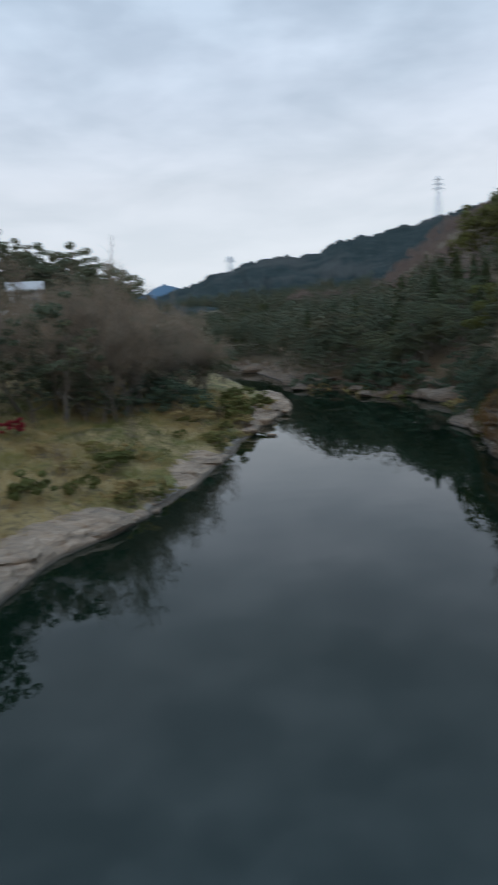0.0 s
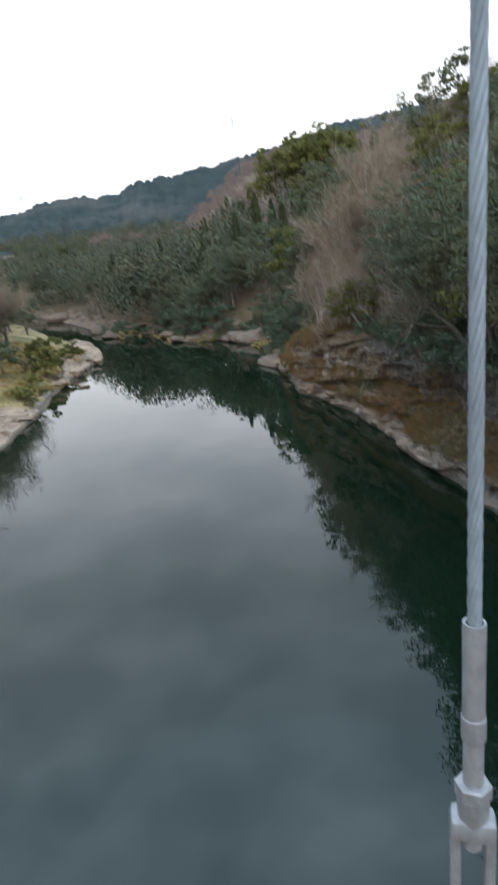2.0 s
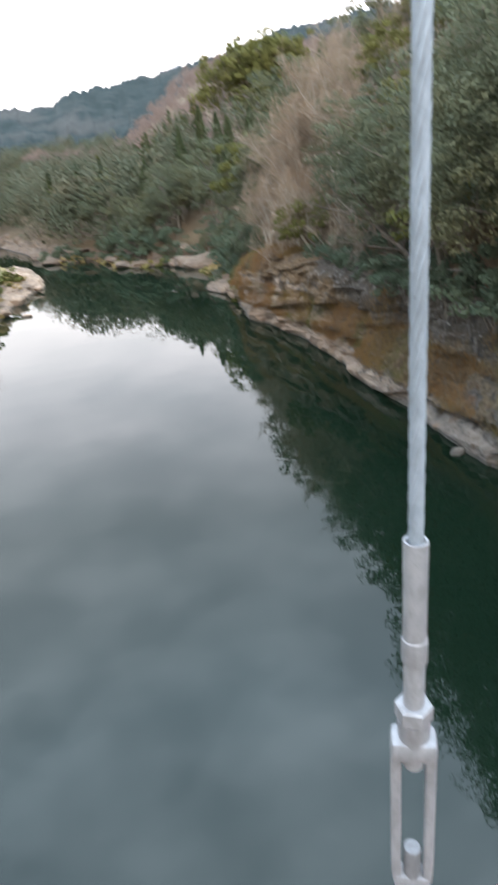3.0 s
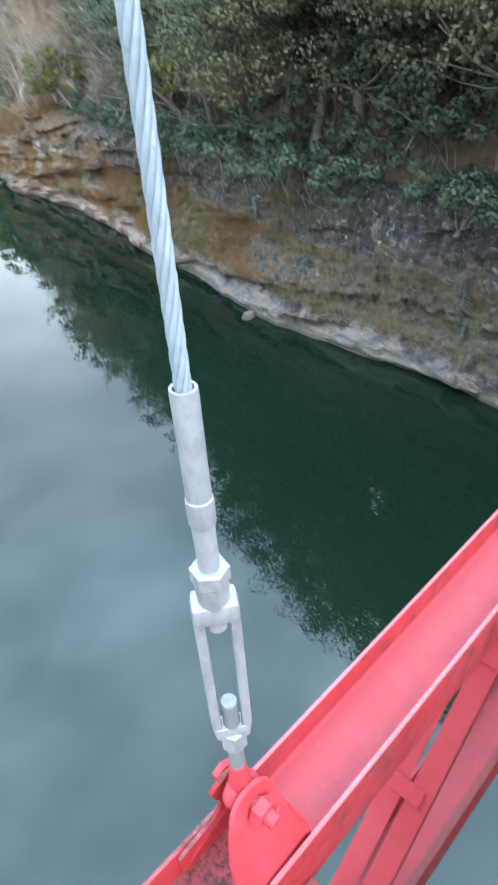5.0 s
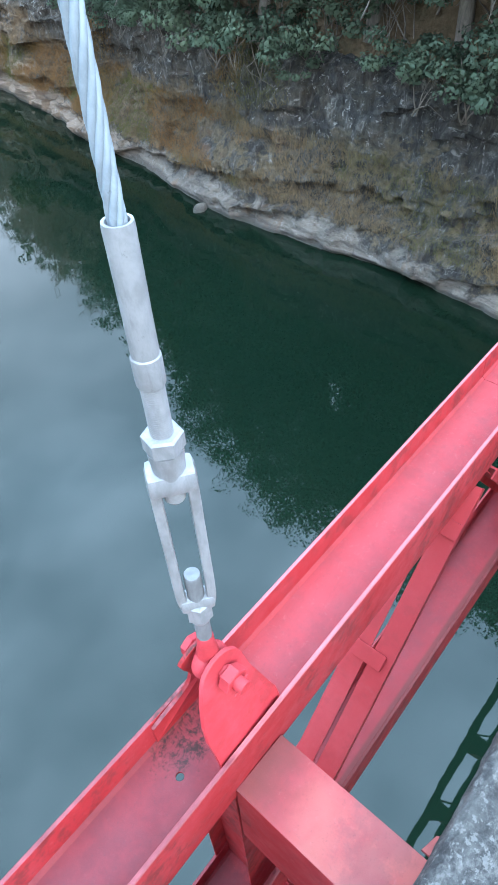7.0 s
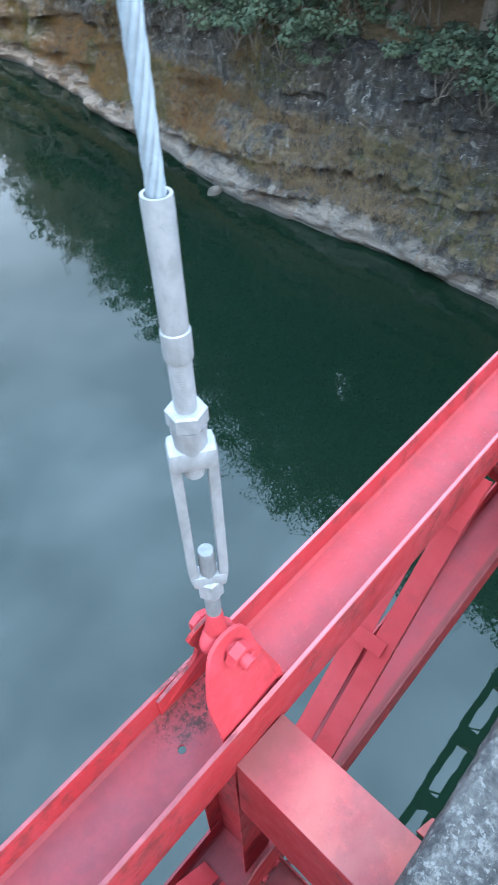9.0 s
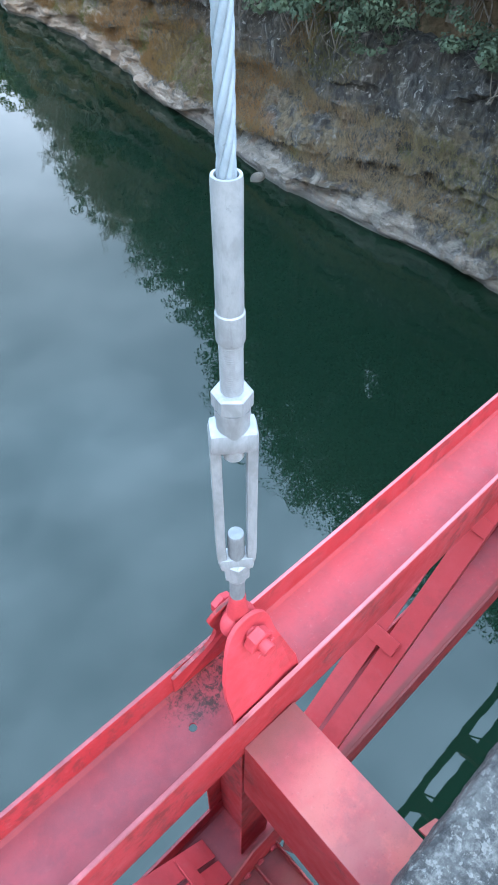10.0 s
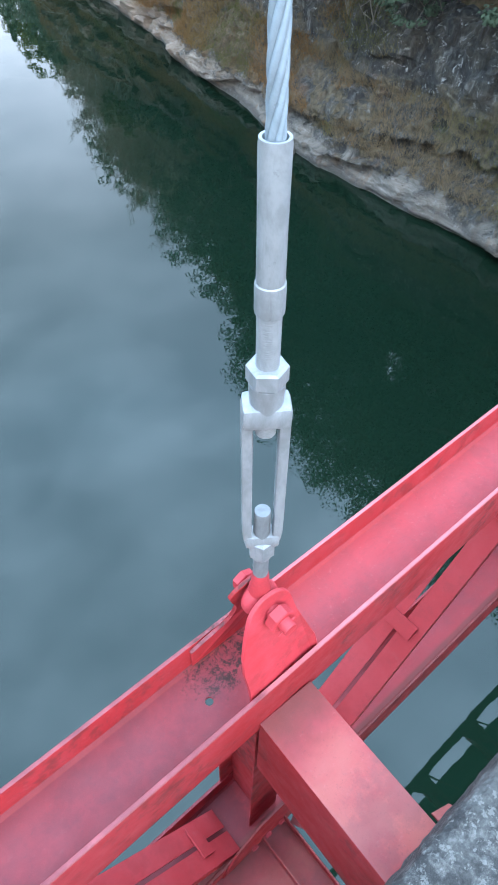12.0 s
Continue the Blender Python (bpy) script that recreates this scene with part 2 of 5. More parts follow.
def mat_water():
    m = Mat("deep_river_water", 0.02).world_coord()
    m.b.inputs["IOR"].default_value = 1.40
    n = m.noise(0.05, 3)
    m.color(m.ramp(n, [(0.3, (0.0025, 0.0080, 0.0046)), (0.7, (0.0035, 0.0104, 0.0060))]))
    wave = m.math("ADD", m.math("MULTIPLY", m.noise(0.35, 3, 0.5, 0.0, (1, 1, 0)), 1.0), m.math("MULTIPLY", m.noise(2.6, 2, 0.5, 0.0, (1, 1, 0)), 0.045))
    return m.bump(wave, 0.032, 0.25).m


def mat_rock(name="river_cliff_rock", pale=0.92, plants=1.0, rise=1.0):
    m = Mat(name, 0.88).world_coord()
    strata = m.noise(1.0, 8, 0.66, 0.9, (0.28, 0.28, 2.6))
    blot = m.noise(0.40, 6, 0.65, 0.6)
    fine = m.noise(4.5, 9, 0.75, 0.6)
    upright = m.noise(1.3, 9, 0.74, 0.8, (1.5, 1.5, 0.38))
    dark = m.ramp(upright, [(0.36, (0.009, 0.008, 0.007)), (0.48, (0.032, 0.030, 0.028)), (0.58, (0.076, 0.072, 0.066)), (0.67, (0.24, 0.23, 0.205))])
    beige = m.ramp(strata, [(0.30, (0.09 * pale, 0.070 * pale, 0.052 * pale)), (0.42, (0.19 * pale, 0.140 * pale, 0.102 * pale)), (0.58, (0.295 * pale, 0.213 * pale, 0.152 * pale)), (0.76, (0.43 * pale, 0.335 * pale, 0.25 * pale))])
    grey = m.ramp(strata, [(0.30, (0.060 * pale, 0.053 * pale, 0.045 * pale)), (0.42, (0.152 * pale, 0.134 * pale, 0.114 * pale)), (0.58, (0.235 * pale, 0.208 * pale, 0.178 * pale)), (0.76, (0.36 * pale, 0.325 * pale, 0.28 * pale))])
    beige = m.mix(m.mask(m.sep(1), 24.0, 42.0), grey, beige)
    z = m.sep(2)
    wob = m.math("ADD", m.math("MULTIPLY", z, rise), m.math("MULTIPLY", m.math("SUBTRACT", blot, 0.5), 5.0 * rise))
    # the pale beds climb at the corner of the cliff
    wob = m.math("SUBTRACT", wob, m.math("MULTIPLY", m.mask(m.sep(1), 38.0, 54.0), 3.2))
    foot = m.mask(wob, 1.35, 0.85)
    col = m.mix(foot, dark, beige)
    ochre = m.mask(m.noise(0.55, 6, 0.65, 0.6), 0.55, 0.66)
    high = m.mask(wob, 3.4, 4.4)
    col = m.mix(m.math("MULTIPLY", ochre, m.math("ADD", m.math("SUBTRACT", 0.30, m.math("MULTIPLY", high, 0.24)), m.math("MULTIPLY", m.mask(m.sep(1), 22.0, 32.0), 0.12))), col, (0.20, 0.098, 0.036))
    white = m.mask(m.noise(2.8, 9, 0.80, 0.5), 0.565, 0.615)
    col = m.mix(m.math("MULTIPLY", white, m.math("ADD", 0.25 * plants, m.math("MULTIPLY", high, 0.45 * plants))), col, (0.44, 0.43, 0.40))
    # dry grass and moss grown over the upper part of the face
    band = m.mask(wob, 1.1, 1.6)
    band = m.math("MULTIPLY", band, m.math("SUBTRACT", 1.0, m.math("MULTIPLY", m.mask(wob, 3.7, 4.7), 0.72)))
    grow = m.math("MULTIPLY", band, m.mask(m.math("ADD", m.noise(1.1, 8, 0.75, 0.4), m.math("MULTIPLY", m.mask(m.sep(1), 20.0, 32.0), 0.085)), 0.45, 0.55))
    straw = m.ramp(m.noise(2.4, 7, 0.75), [(0.32, (0.022, 0.018, 0.010)), (0.46, (0.082, 0.064, 0.035)), (0.60, (0.155, 0.120, 0.070)), (0.74, (0.072, 0.076, 0.028))])
    straw = m.mix(m.math("MULTIPLY", m.mask(m.sep(1), 20.0, 36.0), 0.6), straw, m.ramp(m.noise(2.9, 7, 0.75), [(0.34, (0.046, 0.024, 0.011)), (0.52, (0.145, 0.080, 0.034)), (0.68, (0.235, 0.140, 0.065))]))
    col = m.mix(m.math("MULTIPLY", grow, 0.85 * plants), col, straw)
    crack = m.mask(fine, 0.45, 0.34)
    crack = m.math("MULTIPLY", crack, m.math("SUBTRACT", 1.0, m.math("MULTIPLY", foot, 0.35)))
    col = m.mix(m.math("MULTIPLY", crack, 0.3 + 0.5 * plants), col, (0.016, 0.014, 0.012))
    wet = m.mask(z, 0.28, 0.10)
    col = m.mix(m.math("MULTIPLY", wet, 0.7), col, (0.03, 0.027, 0.022))
    m.color(col)
    h = m.math("ADD", m.math("MULTIPLY", fine, 0.9), m.math("ADD", m.math("MULTIPLY", strata, m.math("ADD", m.math("MULTIPLY", foot, 0.7), 0.3)), m.math("MULTIPLY", upright, 0.9)))
    return m.bump(h, 0.9, 0.30).m


def mat_ground():
    m = Mat("hillside_leaf_litter", 0.95).world_coord()
    a, b = m.noise(0.25, 6, 0.65), m.noise(3.0, 6, 0.7)
    col = m.ramp(a, [(0.3, (0.042, 0.030, 0.017)), (0.5, (0.095, 0.064, 0.034)), (0.68, (0.060, 0.052, 0.022))])
    col = m.mix(m.mask(b, 0.4, 0.7), col, (0.135, 0.092, 0.052))
    m.color(col)
    return m.bump(m.math("ADD", a, b), 0.8, 0.4).m


def mat_bank():
    m = Mat("grassy_river_bank", 0.95).world_coord()
    a, b, c = m.noise(0.13, 5, 0.65, 0.5), m.noise(1.9, 8, 0.75), m.noise(0.5, 6, 0.7, 0.3)
    grass = m.ramp(b, [(0.3, (0.052, 0.050, 0.014)), (0.5, (0.145, 0.135, 0.038)), (0.72, (0.22, 0.19, 0.064))])
    straw = m.ramp(b, [(0.3, (0.115, 0.080, 0.036)), (0.55, (0.33, 0.240, 0.105)), (0.75, (0.21, 0.150, 0.066))])
    col = m.mix(m.mask(a, 0.41, 0.52), grass, straw)
    col = m.mix(m.math("MULTIPLY", m.mask(c, 0.50, 0.62), 0.7), col, (0.045, 0.034, 0.022))
    z = m.sep(2)
    wob = m.math("ADD", z, m.math("MULTIPLY", m.math("SUBTRACT", m.noise(0.30, 5, 0.6), 0.5), 3.2))
    rock = m.ramp(m.noise(1.1, 7, 0.7, 0.8, (1, 1, 2.5)), [(0.32, (0.10, 0.082, 0.066)), (0.55, (0.26, 0.22, 0.185)), (0.75, (0.40, 0.355, 0.31))])
    col = m.mix(m.mask(wob, 0.45, 0.1), col, rock)
    m.color(col)
    return m.bump(m.math("ADD", a, b), 0.9, 0.35).m


def mat_leaf(name, dark, light, rough=0.55, tint=None):
    m = Mat(name, rough, 0.0, 0.25).world_coord()
    isl = m.node("ShaderNodeNewGeometry").outputs["Random Per Island"]
    col = m.mix(m.ramp(isl, [(0.0, (0.36,) * 3), (1.0, (0.64,) * 3)]), dark, light)
    own = m.node("ShaderNodeObjectInfo").outputs["Random"]
    col = m.mix(m.math("MULTIPLY", own, 0.4), col, tuple(0.5 * (a + b) * f for a, b, f in zip(dark, light, (1.4, 1.15, 1.0))))
    if tint:
        col = m.mix(m.mask(m.noise(0.16, 3, 0.6), 0.45, 0.62), col, tint)
    m.color(col)
    thin = m.node("ShaderNodeBsdfTranslucent")
    m.link(col, thin.inputs["Color"])
    both = m.node("ShaderNodeMixShader")
    both.inputs["Fac"].default_value = 0.35
    m.link(m.b.outputs[0], both.inputs[1])
    m.link(thin.outputs[0], both.inputs[2])
    out = next(n for n in m.nt.nodes if n.type == "OUTPUT_MATERIAL")
    m.link(both.outputs[0], out.inputs["Surface"])
    return m.m


def mat_bark(name, lo, hi):
    m = Mat(name, 0.9).world_coord()
    n = m.noise(6, 6, 0.7, 0.4, (1, 1, 0.25))
    m.color(m.ramp(n, [(0.3, lo), (0.7, hi)]))
    return m.bump(n, 0.6, 0.03).m


def mat_mountain(name, stops, scale):
    m = Mat(name, 1.0, 0.0, 0.1).world_coord()
    a = m.noise(scale, 8, 0.72, 0.3)
    b = m.noise(scale * 0.22, 3, 0.5)
    col = m.ramp(a, stops)
    col = m.mix(m.math("MULTIPLY", m.mask(b, 0.5, 0.64), 0.5), col, tuple(c * f for c, f in zip(stops[-1][1], (1.5, 1.25, 1.2))))
    m.color(col)
    return m.bump(a, 1.0, 2.5).m


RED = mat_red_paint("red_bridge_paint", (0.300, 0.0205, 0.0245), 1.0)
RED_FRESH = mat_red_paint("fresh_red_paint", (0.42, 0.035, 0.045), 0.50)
# lit copy of the red paint: brightness of the diagonals put into its colour
RED_LIT = mat_red_paint("lit_red_paint", (0.385, 0.030, 0.034), 0.30)
GALV = mat_galvanised("galvanised_steel", (0.235, 0.244, 0.256))
ROPE = mat_galvanised("galvanised_wire_rope", (0.235, 0.285, 0.325), 0.55, 0.25)
STEEL = mat_galvanised("bare_rod_steel", (0.17, 0.18, 0.19), 0.6, 0.3)
CONCRETE = mat_concrete()
WATER = mat_water()
ROCK = mat_rock(pale=0.84)
ROCK_PALE = mat_rock("pale_shore_rock", 0.62, 1.0, 1.0)
ROCK_SHORE = mat_rock("bank_slab_rock", 1.3, 0.5, 0.25)
GROUND = mat_ground()
BANK = mat_bank()
EVERGREEN = mat_leaf("evergreen_leaves", (0.066, 0.086, 0.054), (0.130, 0.156, 0.100), 0.8, (0.122, 0.124, 0.068))
CLIFFLEAF = mat_leaf("blue_green_leaves", (0.042, 0.070, 0.047), (0.112, 0.160, 0.106), 0.8)
OLIVE = mat_leaf("olive_leaves", (0.055, 0.064, 0.016), (0.160, 0.168, 0.052), 0.75)
CEDAR = mat_leaf("cedar_needles", (0.028, 0.046, 0.022), (0.088, 0.110, 0.046), 0.8)
FAR_GREEN = mat_leaf("far_evergreen_leaves", (0.056, 0.070, 0.045), (0.100, 0.116, 0.074), 0.85, (0.112, 0.100, 0.060))
FAR_CEDAR = mat_leaf("far_cedar_needles", (0.014, 0.028, 0.012), (0.052, 0.068, 0.024), 0.8, (0.070, 0.076, 0.022))
TWIG = mat_leaf("bare_twigs", (0.150, 0.118, 0.084), (0.345, 0.278, 0.208), 0.9)
FAR_TWIG = mat_leaf("far_bare_twigs", (0.105, 0.082, 0.072), (0.26, 0.208, 0.186), 0.9, (0.17, 0.128, 0.112))
REDLEAF = mat_leaf("red_leaves", (0.16, 0.012, 0.02), (0.34, 0.03, 0.045), 0.6)
STRAW = mat_leaf("dry_grass_blades", (0.195, 0.148, 0.066), (0.50, 0.385, 0.185), 0.85, (0.25, 0.22, 0.078))
RUSTGRASS = mat_leaf("rust_brown_grass_blades", (0.100, 0.055, 0.023), (0.290, 0.165, 0.070), 0.85, (0.170, 0.112, 0.042))
DRYGRASS = mat_leaf("dull_dry_grass_blades", (0.088, 0.068, 0.041), (0.255, 0.198, 0.122), 0.85, (0.120, 0.116, 0.048))
MOSSGRASS = mat_leaf("mossy_grass_blades", (0.044, 0.046, 0.015), (0.145, 0.142, 0.048), 0.85)
GREENGRASS = mat_leaf("green_grass_blades", (0.060, 0.076, 0.020), (0.18, 0.19, 0.062), 0.7)
BARK = mat_bark("grey_bark", (0.075, 0.062, 0.050), (0.22, 0.19, 0.155))
PALEBARK = mat_bark("pale_bark", (0.22, 0.19, 0.155), (0.48, 0.43, 0.37))
PLASTER = mat_bark("white_plaster", (0.36, 0.34, 0.32), (0.52, 0.50, 0.47))
ROOF = mat_bark("pale_roof_tiles", (0.30, 0.29, 0.29), (0.46, 0.45, 0.45))
PYLON = mat_galvanised("pylon_steel", (0.80, 0.84, 0.88), 0.7, 0.0)
# greens pulled towards blue, so haze sits in the ridge's colour
MOUNT = mat_mountain("hazed_wooded_ridge", [(0.30, (0.012, 0.021, 0.021)), (0.50, (0.022, 0.034, 0.034)), (0.72, (0.048, 0.055, 0.054))], 0.05)
# blue of haze put into the mountain's own colour
BLUE = mat_mountain("haze_blue_mountain", [(0.3, (0.045, 0.095, 0.15)), (0.7, (0.06, 0.115, 0.17))], 0.01)


# ---------------------------------------------------------------- mesh helpers
def mesh_object(name, verts, faces, material, parent=None, smooth=False):
    me = bpy.data.meshes.new(name)
    me.from_pydata([tuple(v) for v in verts], [], [tuple(f) for f in faces])
    me.materials.append(material)
    if smooth:
        me.polygons.foreach_set("use_smooth", [True] * len(me.polygons))
    me.update()
    ob = new(name, me)
    if parent:
        ob.parent = parent
    return ob


def quads_object(name, quads, material, parent=None, normals=None):
    """quads: array (n, 4, 3); normals: one for each quad, so that a clump of leaves shades as a whole."""
    n = len(quads)
    me = bpy.data.meshes.new(name)
    me.vertices.add(n * 4)
    me.vertices.foreach_set("co", np.asarray(quads, dtype=np.float32).reshape(-1))
    me.loops.add(n * 4)
    me.loops.foreach_set("vertex_index", np.arange(n * 4, dtype=np.int32))
    me.polygons.add(n)
    me.polygons.foreach_set("loop_start", np.arange(0, n * 4, 4, dtype=np.int32))
    me.materials.append(material)
    me.update(calc_edges=True)
    if normals is not None:
        me.polygons.foreach_set("use_smooth", np.ones(n, bool))
        me.normals_split_custom_set(np.repeat(normals, 4, 0).tolist())
    ob = new(name, me)
    if parent:
        ob.parent = parent
    return ob


def part(name, bm, material, parent, label="", smooth=False):
    me = bpy.data.meshes.new(name)
    bmesh.ops.recalc_face_normals(bm, faces=bm.faces)
    if smooth:
        for e in bm.edges:
            if len(e.link_faces) == 2 and e.calc_face_angle(0.0) > radians(36):
                e.smooth = False
    bm.to_mesh(me)
    bm.free()
    me.materials.append(material)
    if smooth:
        for p in me.polygons:
            p.use_smooth = True
    ob = new(name, me)
    ob.parent = parent
    if label:
        tagged(ob, label)
    return ob


def thing(name, label, category, at=(0, 0, 0), group="", kind=""):
    ob = new(name)
    ob.location = at
    ob.empty_display_size = 0.1
    return tagged(ob, label, category, group, kind)


def box(bm, x0, x1, y0, y1, z0, z1, bevel=0.0, m=None):
    r = bmesh.ops.create_cube(bm, size=1.0)
    vs = r["verts"]
    bmesh.ops.transform(bm, verts=vs, matrix=Matrix.Translation(((x0 + x1) / 2, (y0 + y1) / 2, (z0 + z1) / 2)) @ Matrix.Diagonal((x1 - x0, y1 - y0, z1 - z0, 1)))
    if bevel:
        es = list({e for v in vs for e in v.link_edges})
        r2 = bmesh.ops.bevel(bm, geom=es, offset=bevel, segments=2, affect="EDGES", profile=0.6)
        vs = list({v for f in r2["faces"] for v in f.verts} | {v for v in vs if v.is_valid})
    if m is not None:
        bmesh.ops.transform(bm, verts=vs, matrix=m)
    return vs


def lathe(bm, profile, seg=32, at=(0, 0), cap=True):
    """profile: (radius, z) from bottom to top, round a vertical axis."""
    rings = []
    for r, z in profile:
        rings.append([bm.verts.new((at[0] + r * math.cos(2 * math.pi * k / seg), at[1] + r * math.sin(2 * math.pi * k / seg), z)) for k in range(seg)])
    for a, b in zip(rings, rings[1:]):
        for k in range(seg):
            bm.faces.new((a[k], a[(k + 1) % seg], b[(k + 1) % seg], b[k]))
    if cap:
        bm.faces.new(rings[0][::-1])
        bm.faces.new(rings[-1])
    return rings


def sweep(bm, points, section, closed=True):
    """section: list of (u, v) offsets; points: list of (origin, u_axis, v_axis)."""
    rings = []
    for o, u, v in points:
        rings.append([bm.verts.new(Vector(o) + Vector(u) * a + Vector(v) * b) for a, b in section])
    n = len(section)
    for a, b in zip(rings, rings[1:]):
        for k in range(n if closed else n - 1):
            bm.faces.new((a[k], a[(k + 1) % n], b[(k + 1) % n], b[k]))
    if closed:
        bm.faces.new(rings[0][::-1])
        bm.faces.new(rings[-1])
    return rings


# ---------------------------------------------------------------- the valley
RIGHT_BANK = [(24, -160), (23, -60), (22.2, -10), (21.8, 6.2), (22.7, 9), (22.8, 12), (22.5, 15), (22.6, 18.5), (22.5, 21.3), (23.5, 25.4),
              (24.5, 29), (25.2, 33), (26.2, 37.5), (28.1, 43.3), (29.3, 51.5), (29.5, 58), (29.0, 61), (30.2, 65), (36, 81), (43, 102), (39, 111),
              (33, 116), (31, 137), (25.5, 135), (22.5, 154), (18, 212), (2, 250), (-40, 290), (-120, 320)]
LEFT_BANK = [(-26, -160), (-24, -60), (-20, 0), (-15, 25), (-12.8, 37), (-12, 40.7), (-10.8, 43.4), (-8.1, 46.6), (-6.9, 48.8), (-4.7, 52.6),
             (-3.4, 55.6), (-1.4, 59.8), (2.4, 71), (6.3, 86), (10, 96.7), (15.8, 108), (16.5, 128), (13.2, 150), (8, 205), (-10, 236), (-50, 268), (-125, 295)]
RB, LB = np.array(RIGHT_BANK, float), np.array(LEFT_BANK, float)


def seg_dist(P, line):
    best = np.full(len(P), 1e9)
    for a, b in zip(line[:-1], line[1:]):
        ab = b - a
        t = np.clip(((P - a) @ ab) / (ab @ ab), 0, 1)
        best = np.minimum(best, np.hypot(*(P - (a + t[:, None] * ab)).T))
    return best


POLY = np.vstack([RB, LB[::-1]])


def in_river(P):
    ins = np.zeros(len(P), bool)
    x, y = P.T
    for (x0, y0), (x1, y1) in zip(POLY, np.roll(POLY, -1, axis=0)):
        cond = (y0 > y) != (y1 > y)
        with np.errstate(divide="ignore", invalid="ignore"):
            xi = (x1 - x0) * (y - y0) / (y1 - y0 + 1e-12) + x0
        ins ^= cond & (x < xi)
    return ins


def smooth(a, b, x):
    t = np.clip((x - a) / (b - a), 0, 1)
    return t * t * (3 - 2 * t)


def vnoise(P, scale, seed=0, octaves=3):
    """Value noise on a grid, cheap, for arrays of points (n, 2)."""
    out, amp, tot = np.zeros(len(P)), 1.0, 0.0
    rng = np.random.RandomState(seed)
    for o in range(octaves):
        tab = rng.rand(64, 64)
        q = P / scale * (2 ** o)
        i = np.floor(q).astype(int)
        f = q - i
        f = f * f * (3 - 2 * f)
        a, b = i[:, 0] % 64, i[:, 1] % 64
        a1, b1 = (a + 1) % 64, (b + 1) % 64
        v = (tab[a, b] * (1 - f[:, 0]) + tab[a1, b] * f[:, 0]) * (1 - f[:, 1]) + (tab[a, b1] * (1 - f[:, 0]) + tab[a1, b1] * f[:, 0]) * f[:, 1]
        out += amp * (v - 0.5)
        tot += amp
        amp *= 0.5
    return out / tot


def cliff_height(y):
    return 7.0 - 3.6 * smooth(60, 82, y) + 1.2 * smooth(15, -10, y)


def land(P):
    """Height of the ground at points (n, 2), with its distance to the water and whether it lies on the right bank."""
    P = np.asarray(P, float)
    dr, dl = seg_dist(P, RB), seg_dist(P, LB)
    right = dr < dl
    d = np.minimum(dr, dl)
    wet = in_river(P)
    y = P[:, 1]
    big, mid = vnoise(P, 60, 1), vnoise(P, 12, 2)
    ch = cliff_height(y)
    # a steep slope over the cliff with a crest not far behind; up the valley it rises more gently
    dd = np.maximum(d - 4, 0)
    bearing = np.degrees(np.arctan2(P[:, 0], np.maximum(y, 1.0)))
    steep = 18.5 * (1 - np.exp(-dd * 2.2 / 18.5)) + 0.07 * dd
    gentle = 110 * (1 - np.exp(-0.30 * dd / 110)) * (0.48 + 0.72 * smooth(14, 25, bearing))
    k = smooth(108, 74, y)
    hill = steep * k + gentle * (1 - k)
    hr = (ch + 0.8) * smooth(1.8, 4.6, d) - 0.8 + hill + smooth(6, 60, d) * (16 * big) + smooth(3, 10, d) * 1.6 * mid
    hl = 1.45 * smooth(0, 3.5, d) - 0.15 + 3.0 * smooth(3, 15, d) + 90 * (1 - np.exp(-0.48 * np.maximum(d - 17, 0) / 90)) + smooth(2, 10, d) * 1.5 * mid + smooth(25, 80, d) * 14 * big
    # the left hill falls away up the valley
    hl = np.minimum(hl, 4 + (hl - 4) * (1 - 0.75 * smooth(150, 330, y)))
    h = np.where(right, hr, hl)
    h = np.where(wet, -0.35 * np.minimum(d, 8) - 0.1, h)
    return h, np.where(wet, -d, d), right


def build_ground():
    def axis(lo, a, b, hi, step, grow=1.13):
        mid = list(np.arange(a, b + 1e-6, step))
        up, s = [], step
        while (up[-1] if up else b) < hi:
            s *= grow
            up.append((up[-1] if up else b) + s)
        dn, s = [], step
        while (dn[-1] if dn else a) > lo:
            s *= grow
            dn.append((dn[-1] if dn else a) - s)
        return np.array(dn[::-1] + mid + up)
    xs, ys = axis(-3200, -50, 75, 3200, 1.5), axis(-2600, -20, 230, 4200, 1.5)
    X, Y = np.meshgrid(xs, ys, indexing="ij")
    P = np.stack([X.ravel(), Y.ravel()], 1)
    h, d, right = land(P)
    rad = np.hypot(P[:, 0], P[:, 1])
    h = h * (1 - 0.7 * smooth(420, 900, rad))
    V = np.column_stack([P, h])
    nx, ny = len(xs), len(ys)
    I = np.arange(nx * ny).reshape(nx, ny)
    F = np.stack([I[:-1, :-1], I[1:, :-1], I[1:, 1:], I[:-1, 1:]], -1).reshape(-1, 4)
    ob = mesh_object("ground", V, F, GROUND, smooth=True)
    ob.data.materials.append(BANK)
    cen = P[F].mean(1)
    cd, cr = d[F].mean(1), right[F].mean(1) > 0.5
    bank = (~cr) & (cd < 40) & (cd > -6)
    ob.data.polygons.foreach_set("material_index", bank.astype(np.int32))
    return tagged(ob, "wooded hillsides and grassy bank of a river valley", "ground", kind="structure")


build_ground()


def build_water():
    bm = bmesh.new()
    vs = [bm.verts.new(p) for p in ((-400, -400, 0), (300, -400, 0), (300, 420, 0), (-400, 420, 0))]
    bm.faces.new(vs)
    me = bpy.data.meshes.new("water")
    bm.to_mesh(me)
    bm.free()
    me.materials.append(WATER)
    tagged(new("water", me), "calm dark green river water mirroring the sky", "river", kind="structure")


build_water()


